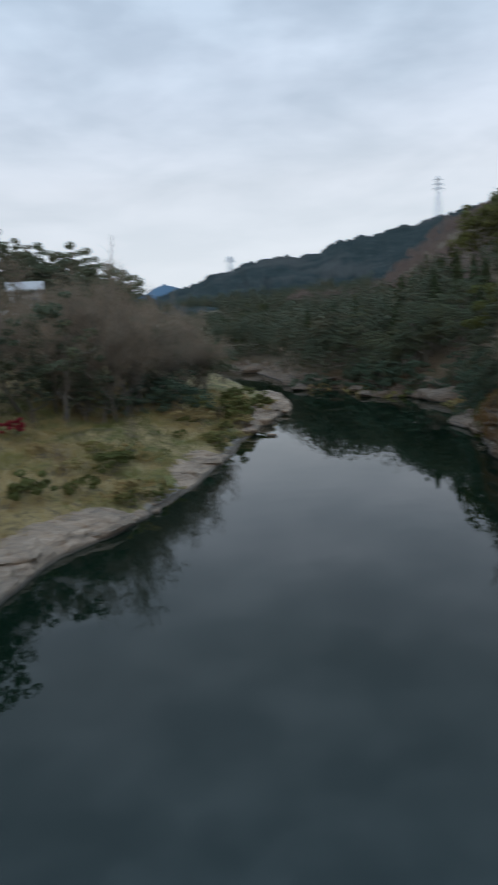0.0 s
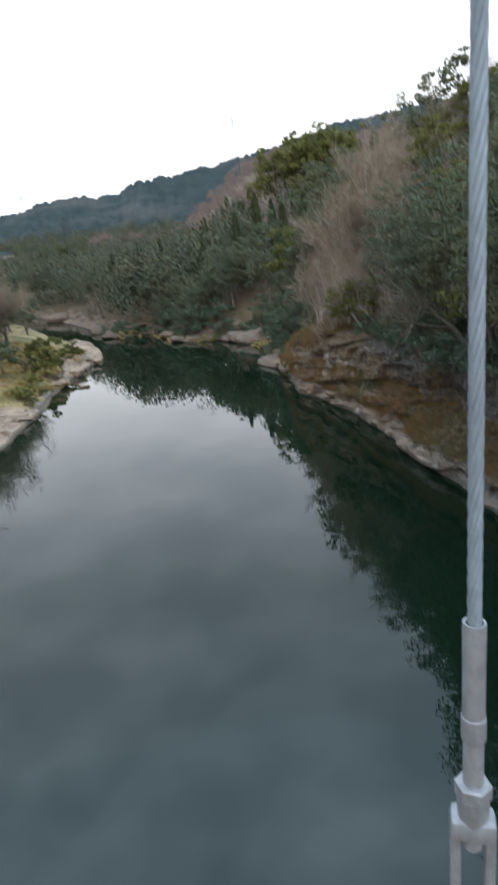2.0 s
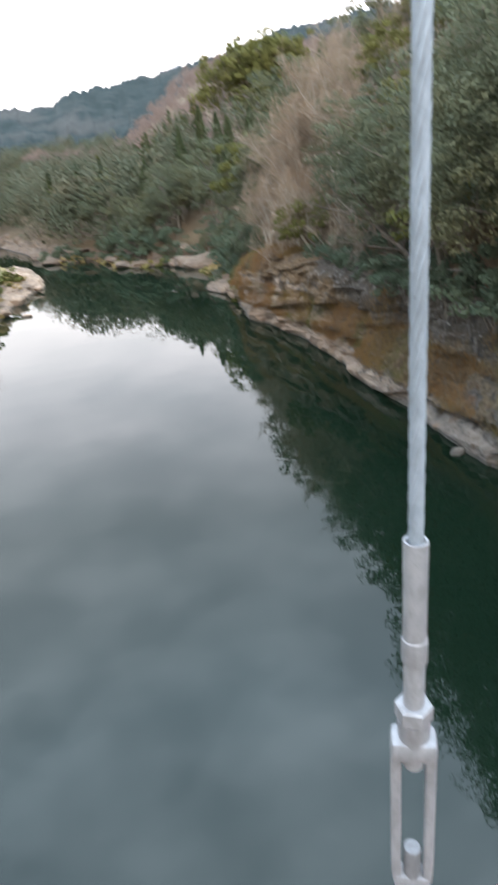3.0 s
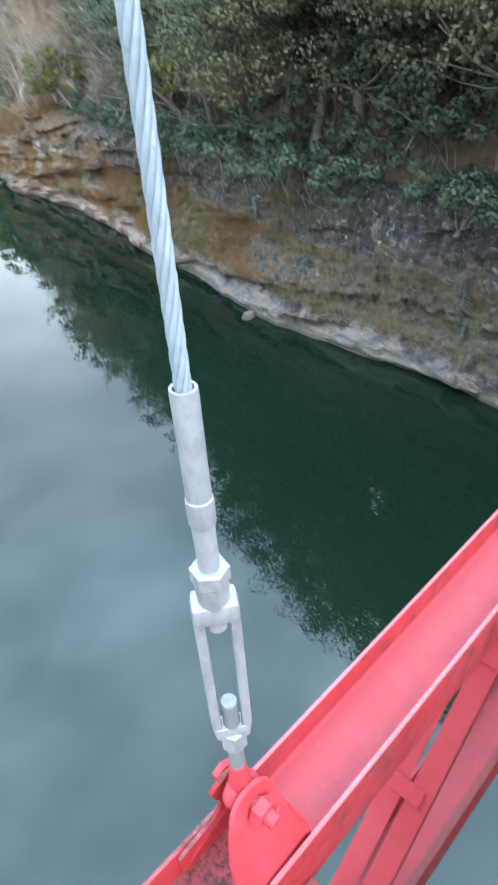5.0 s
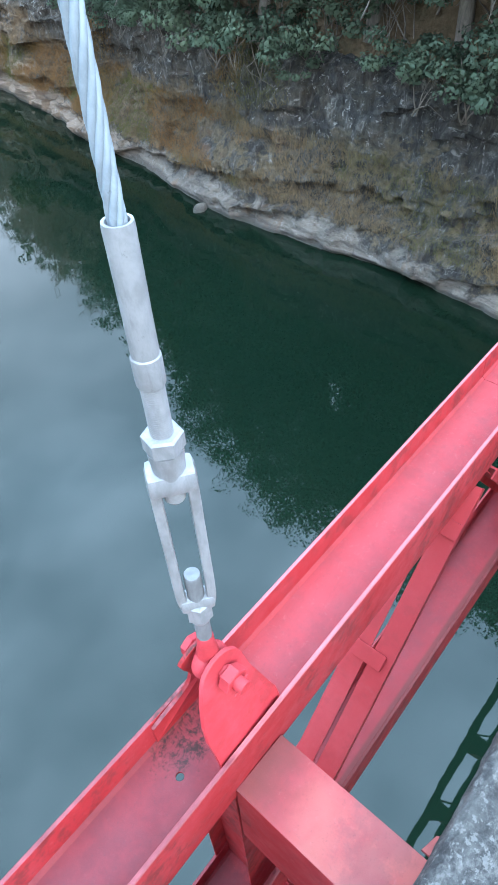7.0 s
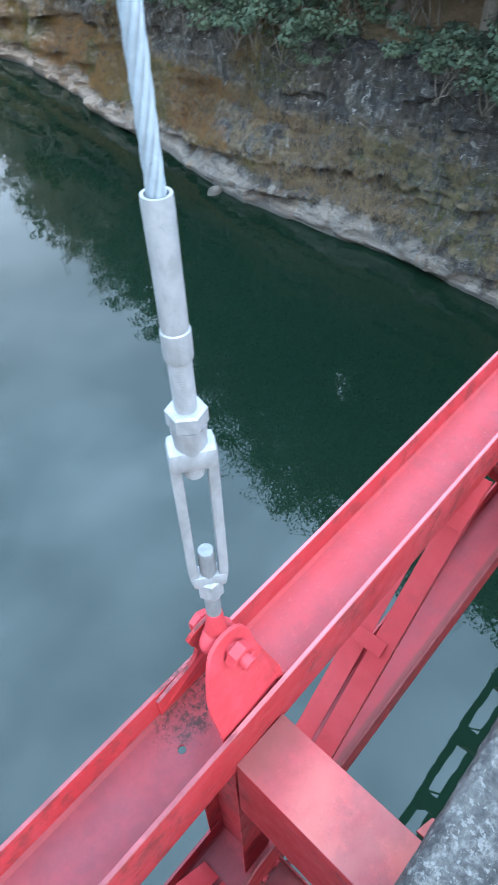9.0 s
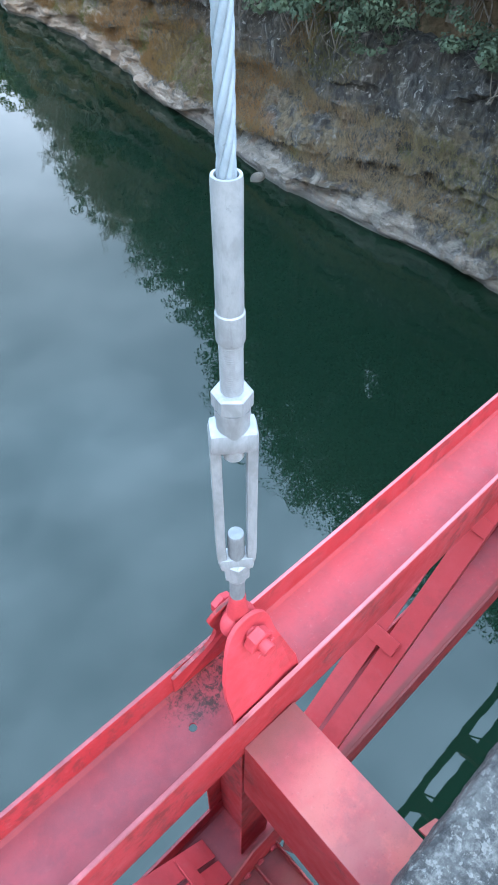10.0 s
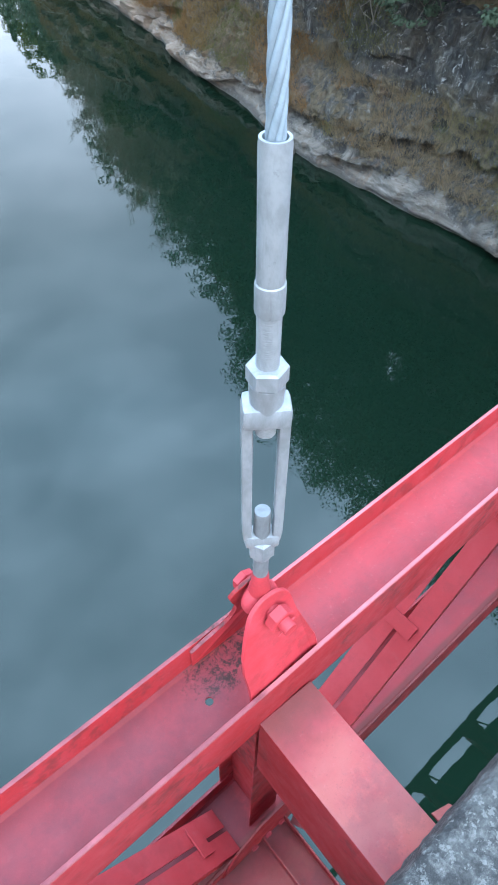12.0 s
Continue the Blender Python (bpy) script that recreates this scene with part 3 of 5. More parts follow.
# ---------------------------------------------------------------- rock faces along the water
def bank_samples(line, y0, y1, step):
    seg = np.diff(line, axis=0)
    L = np.hypot(*seg.T)
    cum = np.concatenate([[0], np.cumsum(L)])
    s = np.arange(0, cum[-1], step)
    x = np.interp(s, cum, line[:, 0])
    y = np.interp(s, cum, line[:, 1])
    k = max(1, int(1.6 / step))
    ker = np.ones(2 * k + 1) / (2 * k + 1)
    x2 = np.convolve(np.pad(x, k, mode="edge"), ker, "valid")
    y2 = np.convolve(np.pad(y, k, mode="edge"), ker, "valid")
    tx, ty = np.gradient(x2), np.gradient(y2)
    n = np.hypot(tx, ty) + 1e-9
    keep = (y2 > y0) & (y2 < y1)
    i0, i1 = np.argmax(keep), len(keep) - np.argmax(keep[::-1])
    return s[i0:i1], x2[i0:i1], y2[i0:i1], (tx / n)[i0:i1], (ty / n)[i0:i1]


def rock_strip(name, line, y0, y1, step, rows, D, Z, side, height, material, label, amp=0.5, seed=5, steep=None):
    """A rock face that follows the waterline: profile D (inland), Z (up, for a height of 1)."""
    s, x, y, tx, ty = bank_samples(line, y0, y1, step)
    nx, ny = ty * side, -tx * side
    u = np.linspace(0, len(D) - 1, rows)
    d0, z0 = np.interp(u, range(len(D)), D), np.interp(u, range(len(Z)), Z)
    S, U = np.meshgrid(s, u, indexing="ij")
    hgt = height(y)[:, None]
    dd = np.repeat(d0[None], len(s), 0)
    dd = np.where(dd > 0, dd * np.clip(hgt / 1.3, 0.22, 1.0), dd)
    if steep:
        f = steep(y)[:, None]
        dd = np.where(dd > 2.75, 2.75 * f + (dd - 2.75) * (6 - 2.75 * f) / 3.25, np.where(dd > 0, dd * f, dd))
    zz = np.where(z0[None] > 0, z0[None] * hgt, z0[None])
    flat = np.stack([S.ravel(), (zz * 2.2 + S * 0.35).ravel()], 1)
    # tilted beds that stand out as ledges, cut by upright joints
    beds = vnoise(np.stack([flat[:, 0] * 0.25, flat[:, 1]], 1), 1.6, seed, 3)
    joints = vnoise(np.stack([flat[:, 0], flat[:, 1] * 0.2], 1), 2.6, seed + 1, 3)
    lumps = vnoise(np.stack([S.ravel(), zz.ravel()], 1), 5.0, seed + 2, 3)
    fine = vnoise(np.stack([flat[:, 0], flat[:, 1]], 1), 0.45, seed + 3, 3)
    # blocks: each bed is cut by joints of its own and stands out by its own amount
    def chance(i, j):
        v = np.sin(i * 12.9898 + j * 78.233 + seed) * 43758.5453
        return v - np.floor(v)
    up = zz.ravel() + 0.12 * S.ravel() + 1.3 * beds + 0.9 * lumps + 0.35 * joints
    thick = np.cumsum(np.random.RandomState(seed).uniform(0.25, 1.1, 120)) - 25.0
    bed = np.searchsorted(thick, up)
    long = 0.7 + 2.2 * chance(bed, 3)
    col = np.floor((S.ravel() + 3.0 * chance(bed, 9) + 0.5 * joints) / long)
    step_beds = (chance(bed, 1) - 0.5) * 0.55 + (chance(bed, col) - 0.5) * 0.45 + beds * 0.45
    blocky = 0.95 + (0.8 * np.repeat(smooth(30, 46, y), len(u)) if steep else 0.0)
    off = (amp * (blocky * step_beds + 1.1 * joints + 1.7 * lumps) + amp * 0.35 * fine).reshape(S.shape)
    off *= np.clip((zz + 0.2) / 0.8, 0.28, 1.0)
    dd = dd - off
    zz = zz + (0.35 * amp * (joints + fine)).reshape(S.shape) * np.clip(zz, 0, 1)
    X, Y = x[:, None] + nx[:, None] * dd, y[:, None] + ny[:, None] * dd
    V = np.stack([X, Y, zz], -1).reshape(-1, 3)
    n, r = S.shape
    I = np.arange(n * r).reshape(n, r)
    F = np.stack([I[:-1, :-1], I[1:, :-1], I[1:, 1:], I[:-1, 1:]], -1).reshape(-1, 4)
    ob = mesh_object(name, V, F, material)
    return tagged(ob, label, "rock face", kind="structure")


FACE_D = [-0.7, -0.05, 0.02, 0.22, 0.5, 1.0, 1.6, 2.15, 2.35, 2.5, 2.75, 3.3, 4.4, 6.0]
FACE_Z = [-0.6, -0.1, 0.05, 0.13, 0.19, 0.25, 0.35, 0.47, 0.56, 0.70, 0.84, 0.95, 1.0, 0.98]
rock_strip("cliff_near", RB, -20, 78, 0.14, 84, FACE_D, FACE_Z, 1, lambda y: cliff_height(y), ROCK,
           "grey layered river cliff with brown dry grass on it", 1.0, steep=lambda y: 1 - 0.62 * smooth(32, 46, y))
rock_strip("cliff_far", RB, 77, 235, 0.5, 26, FACE_D, FACE_Z, 1, lambda y: cliff_height(y) * (0.62 + 0.35 * np.sin(y * 0.55) * np.sin(y * 0.21)), ROCK_PALE,
           "low pale rocks along the wooded shore", 0.9, 15)
rock_strip("shore_rock", LB, 30, 125, 0.3, 26, [-1.0, -0.2, 0.2, 0.8, 1.7, 2.8, 4.2, 5.5], [-0.6, -0.1, 0.30, 0.58, 0.8, 0.95, 0.9, -0.3], -1,
           lambda y: 0.10 + 1.5 * smooth(30, 36, y) * smooth(52, 48, y) + 1.4 * smooth(58, 62, y) * smooth(74, 70, y) + 1.9 * smooth(86, 98, y), ROCK_SHORE, "pale bare rock slabs at the foot of a grassy bank", 1.1, 25)


def boulder(seed, material, label):
    """A split block of river rock: flat facets, worn edges, lying on its broad side."""
    rng = np.random.RandomState(seed)
    bm = bmesh.new()
    bmesh.ops.create_icosphere(bm, subdivisions=3, radius=1.0)
    cuts = [(unit(rng.normal(0, 1, 3)), rng.uniform(0.55, 0.85)) for k in range(9)]
    for v in bm.verts:
        p = np.array(v.co)
        for n, d in cuts:
            over = p @ n - d
            if over > 0:
                p = p - n * over * 0.9
        p += 0.05 * np.array([math.sin(5 * p[1] + seed), math.sin(5 * p[2] + 1.3 * seed), math.sin(6 * p[0] - seed)])
        v.co = p * np.array((1.25, 0.9, 0.62))
    me = bpy.data.meshes.new("boulder")
    bm.to_mesh(me)
    bm.free()
    me.materials.append(material)
    return tagged(new("boulder", me), label, "rock", "boulders at the water's edge")


def place_boulders():
    rng = np.random.RandomState(77)
    def lay(protos, x, y, z, size):
        k = rng.randint(len(protos))
        ob, used = protos[k]
        m = pose(x, y, z, rng.uniform(-12, 12), rng.uniform(-12, 12), rng.uniform(0, 360)) @ Matrix.Diagonal((size, size, size * rng.uniform(0.7, 1.1), 1))
        if used:
            copy_thing(ob, m)
        else:
            ob.matrix_basis = m
            protos[k] = (ob, True)
    near = [(boulder(200 + k, ROCK_SHORE, "pale weathered boulder at the foot of the grassy bank"), False) for k in range(3)]
    far = [(boulder(210 + k, ROCK_PALE, "brown-grey boulder on the wooded shore"), False) for k in range(3)]
    lay(near, 9.3, 84.5, 0.0, 0.7)
    for k in range(26):
        y = rng.uniform(86, 126)
        lay(near, float(np.interp(y, LB[:, 1], LB[:, 0])) - rng.uniform(-0.6, 3.2), y, rng.uniform(0.0, 0.6), rng.uniform(0.5, 1.3))
    for k in range(6):
        y = rng.uniform(46, 74)
        lay(near, float(np.interp(y, LB[:, 1], LB[:, 0])) - rng.uniform(-0.3, 1.4), y, 0.05, rng.uniform(0.35, 0.8))
    for k in range(22):
        y = rng.uniform(72, 205)
        i = np.argmin(np.abs(FAR_LINE[2] - y))
        d = rng.uniform(-0.4, 1.8)
        lay(far, float(FAR_LINE[1][i] + FAR_LINE[4][i] * d), float(FAR_LINE[2][i] - FAR_LINE[3][i] * d), rng.uniform(0.0, 0.5), rng.uniform(0.8, 2.2))
    lay(far, 22.45, 22.9, -0.03, 0.24)


def unit(a):
    return a / (np.linalg.norm(a, axis=-1, keepdims=True) + 1e-9)


FAR_LINE = bank_samples(RB, 60, 230, 0.5)
place_boulders()


# ---------------------------------------------------------------- plants
def tube(points, radii, sides):
    """Vertices and quads of a tapered tube through the points."""
    V, F = [], []
    for i, (p, r) in enumerate(zip(points, radii)):
        a = points[min(i + 1, len(points) - 1)] - points[max(i - 1, 0)]
        a = a / (np.linalg.norm(a) + 1e-9)
        u = np.cross(a, (0.31, 0.77, 0.11))
        u /= np.linalg.norm(u) + 1e-9
        w = np.cross(a, u)
        for k in range(sides):
            t = 2 * math.pi * k / sides
            V.append(p + r * (math.cos(t) * u + math.sin(t) * w))
    for i in range(len(points) - 1):
        for k in range(sides):
            F.append((i * sides + k, i * sides + (k + 1) % sides, (i + 1) * sides + (k + 1) % sides, (i + 1) * sides + k))
    return V, F


def grow(rng, start, way, length, radius, level, out, tips, spread=0.6, up=0.25, kids=(5, 5, 4), bend=0.18):
    n = (5, 4, 3, 2)[min(level, 3)]
    pts, rad = [np.array(start, float)], [radius]
    w = np.array(way, float)
    for k in range(1, n + 1):
        w = w + rng.normal(0, bend, 3) + np.array((0, 0, up * 0.25))
        w /= np.linalg.norm(w)
        pts.append(pts[-1] + w * length / n)
        rad.append(max(radius * (1 - 0.78 * k / n), 0.008))
    out.append((pts, rad, 6 if level == 0 else 4 if level == 1 else 3))
    if level >= len(kids):
        tips.append((pts, w))
        return
    for c in range(kids[level]):
        t = rng.uniform(0.30, 1.0)
        i = min(int(t * n), n - 1)
        p = pts[i] + (pts[i + 1] - pts[i]) * (t * n - i)
        q = w * 0.55 + rng.normal(0, spread, 3) + np.array((0, 0, up))
        q /= np.linalg.norm(q)
        grow(rng, p, q, length * rng.uniform(0.42, 0.68), max(radius * (1 - 0.7 * t) * 0.62, 0.01), level + 1, out, tips, spread, up, kids, bend)
    tips.append((pts, w))


def wood(name, branches, material, parent):
    V, F = [], []
    for pts, rad, sides in branches:
        v, f = tube(pts, rad, sides)
        o = len(V)
        V += v
        F += [tuple(i + o for i in q) for q in f]
    return mesh_object(name, V, F, material, parent, smooth=True)


def leaf_quads(rng, cen, out, size, jitter=0.7, long=1.6):
    """Small bent leaves or sprays at points cen, facing roughly along out."""
    n = len(cen)
    nrm = unit(out + rng.normal(0, jitter, (n, 3)))
    u = unit(np.cross(nrm, rng.normal(0, 1, (n, 3))))
    w = np.cross(nrm, u)
    s = (size * rng.uniform(0.6, 1.35, n))[:, None]
    a, b = u * s * 0.5, w * s * 0.5 * long
    dip = nrm * s * 0.18
    return np.stack([cen - b - dip, cen + a + b * 0.1, cen + b - dip, cen - a + b * 0.1], 1)


def clumps(rng, n, radius, height, base, flat=0.75, lumpy=0.28):
    """Centres and radii of leaf clumps over an uneven crown."""
    v = unit(rng.normal(0, 1, (n, 3)))
    v[:, 2] = np.abs(v[:, 2]) * 1.1 - 0.35
    v = unit(v)
    lobe = 1 + lumpy * np.sin(3 * np.arctan2(v[:, 1], v[:, 0]) + rng.uniform(0, 6)) + rng.normal(0, 0.07, n)
    r = rng.uniform(0.55, 1.0, n) ** 0.5
    c = v * (r * lobe)[:, None] * np.array((radius, radius, height * 0.5))
    c[:, 2] += base + height * 0.5
    return c, radius * rng.uniform(0.14, 0.30, n)


def leaves_of(rng, c, r, per, size, jitter=0.42):
    n = len(c)
    v = unit(rng.normal(0, 1, (n * per, 3)))
    v[:, 2] = v[:, 2] * 0.75 + 0.15
    R = np.repeat(r, per)
    cen = np.repeat(c, per, 0) + v * (R * rng.uniform(0.45, 1.0, n * per) ** 0.5)[:, None] * np.array((1, 1, 0.72))
    crown = unit(c - c.mean(0))
    soft = unit(v + 0.5 * np.repeat(crown, per, 0) + np.array((0, 0, 0.35)) + rng.normal(0, 0.22, v.shape))
    return leaf_quads(rng, cen, unit(v + np.array((0, 0, 0.5))), size, jitter), soft


def evergreen_tree(seed, height=9.0, radius=3.0, n=60, per=55, size=0.26, leaf=None, label="dense dark evergreen tree on the wooded slope", bare_base=0.22):
    rng = np.random.RandomState(seed)
    ob = thing("evergreen_tree", label, "tree")
    br, tips = [], []
    grow(rng, (0, 0, -0.6), (rng.normal(0, 0.1), rng.normal(0, 0.1), 1), height * 0.68, height * 0.022 + 0.05, 0, br, tips, 0.6, 0.3, (7, 3))
    wood("trunk", br, BARK, ob)
    c, r = clumps(rng, n, radius, height * (1 - bare_base), height * bare_base)
    q, soft = leaves_of(rng, c, r, per, size)
    quads_object("crown", q, leaf or EVERGREEN, ob, soft)
    return ob


def bare_tree(seed, height=9.0, bark=None, label="leafless tree with grey-brown twigs on the slope", kids=(5, 4, 3), twig=0.05, per=3):
    rng = np.random.RandomState(seed)
    ob = thing("bare_tree", label, "tree")
    br, tips = [], []
    for k in range(rng.randint(1, 3)):
        grow(rng, (rng.normal(0, 0.15), rng.normal(0, 0.15), -0.6), (rng.normal(0, 0.22), rng.normal(0, 0.22), 1), height * rng.uniform(0.55, 0.68), height * 0.014 + 0.03, 0, br, tips, 0.62, 0.32, kids)
    wood("trunk", br, bark or BARK, ob)
    Q = []
    for pts, w in tips:
        for k in range(per):
            t = rng.uniform(0.2, 1)
            i = min(int(t * (len(pts) - 1)), len(pts) - 2)
            p = pts[i] + (pts[i + 1] - pts[i]) * rng.rand()
            q = unit(w * 0.6 + rng.normal(0, 0.55, 3) + np.array((0, 0, 0.25)))
            L = height * rng.uniform(0.05, 0.12)
            m = p + q * L * 0.5 + rng.normal(0, 0.03, 3) * L
            side = unit(np.cross(q, rng.normal(0, 1, 3))) * twig * rng.uniform(0.5, 1.0)
            e = p + q * L
            Q.append((p - side * 0.5, p + side * 0.5, e + side * 0.12, e - side * 0.12))
            for j in range(1):
                q2 = unit(q + rng.normal(0, 0.6, 3))
                e2 = m + q2 * L * 0.5
                Q.append((m - side * 0.35, m + side * 0.35, e2 + side * 0.1, e2 - side * 0.1))
    quads_object("crown", np.array(Q), TWIG, ob)
    return ob


def cedar_tree(seed, height=14.0, radius=2.4, per=52, size=0.42, tiers=30):
    rng = np.random.RandomState(seed)
    ob = thing("cedar_tree", "tall narrow dark green cedar in the riverside wood", "tree")
    br = [([np.array((0, 0, -0.8)), np.array((0, 0, height * 0.5)), np.array((0, 0, height * 0.97))], [height * 0.014 + 0.06, height * 0.010, 0.02], 6)]
    Q, soft = [], []
    for k in range(tiers):
        t = (k + rng.uniform(0, 0.8)) / tiers
        z = height * (0.16 + 0.82 * t)
        R = radius * (1 - t) ** 0.75 * rng.uniform(0.8, 1.15) + 0.15
        a = rng.uniform(0, 2 * math.pi, per)
        rr = R * rng.uniform(0.25, 1.0, per) ** 0.6
        cen = np.stack([rr * np.cos(a), rr * np.sin(a), z - 0.22 * rr + rng.normal(0, 0.18, per)], 1)
        out = np.stack([np.cos(a), np.sin(a), np.full(per, 0.9)], 1)
        Q.append(leaf_quads(rng, cen, unit(out), size * (1 - 0.35 * t), 0.5, 1.9))
        soft.append(unit(out + rng.normal(0, 0.3, out.shape)))
        if k % 3 == 0:
            e = np.array((R * 0.8 * math.cos(a[0]), R * 0.8 * math.sin(a[0]), z - 0.1))
            br.append(([np.array((0, 0, z - 0.2)), e * 0.5 + np.array((0, 0, z * 0.5)), e], [0.06, 0.04, 0.015], 3))
    wood("trunk", br, BARK, ob)
    quads_object("crown", np.concatenate(Q), CEDAR, ob, np.concatenate(soft))
    return ob


def bush(seed, radius=1.2, height=1.3, n=20, per=42, size=0.13, leaf=None, label="low green bush on the river bank"):
    rng = np.random.RandomState(seed)
    ob = thing("bush", label, "bush")
    br, tips = [], []
    for k in range(4):
        grow(rng, (rng.normal(0, 0.1), rng.normal(0, 0.1), -0.3), (rng.normal(0, 0.5), rng.normal(0, 0.5), 1), height * 0.8, 0.03, 0, br, tips, 0.6, 0.2, (2,))
    wood("stem", br, BARK, ob)
    c, r = clumps(rng, n, radius, height, 0.05)
    q, soft = leaves_of(rng, c, r, per, size)
    quads_object("foliage", q, leaf or OLIVE, ob, soft)
    return ob


def plant_at(protos, x, y, rng, scale=1.0, group="", sink=0.0, lean=4.0):
    """Sets a copy of one of the prototypes on the ground; the first use takes the prototype itself."""
    fresh = [i for i, (_, used) in enumerate(protos) if not used]
    k = fresh[0] if fresh else rng.randint(len(protos))
    h = float(land([(x, y)])[0][0]) - sink
    s = scale * rng.uniform(0.85, 1.15)
    m = pose(x, y, h, rng.uniform(-lean, lean), rng.uniform(-lean, lean), rng.uniform(0, 360)) @ Matrix.Diagonal((s, s, s * rng.uniform(0.92, 1.1), 1))
    ob, used = protos[k]
    if used:
        ob = copy_thing(ob, m)
    else:
        ob.matrix_basis = m
        protos[k] = (ob, True)
    if group:
        tagged(ob, group=group)
    return ob


def kinds(*obs):
    return [(o, False) for o in obs]


HERO_EVERGREEN = kinds(*[evergreen_tree(14 + k, 14.2, 4.5, 230, 88, 0.106, None, "dense dark evergreen tree overhanging the river cliff", 0.08) for k in range(3)])
FINE_EVERGREEN = kinds(*[evergreen_tree(10 + k, 13.5, 4.2, 125, 68, 0.142, None, "dense dark evergreen tree overhanging the river cliff", 0.06) for k in range(3)])
EVERGREENS = kinds(*[evergreen_tree(20 + k, 8.5, 2.9, 54, 46, 0.18, None, "dense dark evergreen tree on the wooded slope", 0.06) for k in range(4)])
BAY_EVERGREENS = kinds(*[evergreen_tree(24 + k, 14.5, 4.3, 84, 54, 0.235, None, "tall dense evergreen tree by the far shore", 0.04) for k in range(4)])
OLIVES = kinds(*[evergreen_tree(30 + k, 7.0, 2.6, 56, 64, 0.150, OLIVE, "rounded olive-green tree among the dark wood") for k in range(2)])
BARES = kinds(*[bare_tree(40 + k, 9.0, BARK, kids=(5, 4, 3), twig=0.038, per=5) for k in range(4)])
PALES = kinds(*[bare_tree(50 + k, 8.0, PALEBARK, "leafless pale-limbed tree leaning over the rocks", (6, 5, 3), 0.030, 8) for k in range(3)])
CEDARS = kinds(*[cedar_tree(60 + k, 17.0, 2.8, 100, 0.32, 36) for k in range(3)])
THICKET = kinds(*[bare_tree(70 + k, 16.0, BARK, "tall leafless brown tree on the grassy bank", (7, 5, 3), 0.050, 8) for k in range(3)])
BIG_EVERGREENS = kinds(*[evergreen_tree(80 + k, 17.5, 5.2, 90, 56, 0.36, None, "large dark evergreen tree on the far bank hill", 0.12) for k in range(3)])
BUSHES = kinds(*[bush(90 + k) for k in range(3)])
SHRUBS = kinds(*[bush(110 + k, 1.7, 2.1, 26, 62, 0.088, CLIFFLEAF, "dark evergreen shrub on the cliff edge") for k in range(3)])
BROWNBUSH = kinds(*[bush(95 + k, 1.4, 1.2, 20, 48, 0.11, STRAW, "dry brown bush on the river bank") for k in range(2)])


def inland(s_y, d):
    """The point d metres inland of the right bank where that bank passes y = s_y."""
    i = np.argmin(np.abs(BS[2] - s_y))
    return float(BS[1][i] + BS[4][i] * d), float(BS[2][i] - BS[3][i] * d)


BS = bank_samples(RB, -60, 140, 0.5)


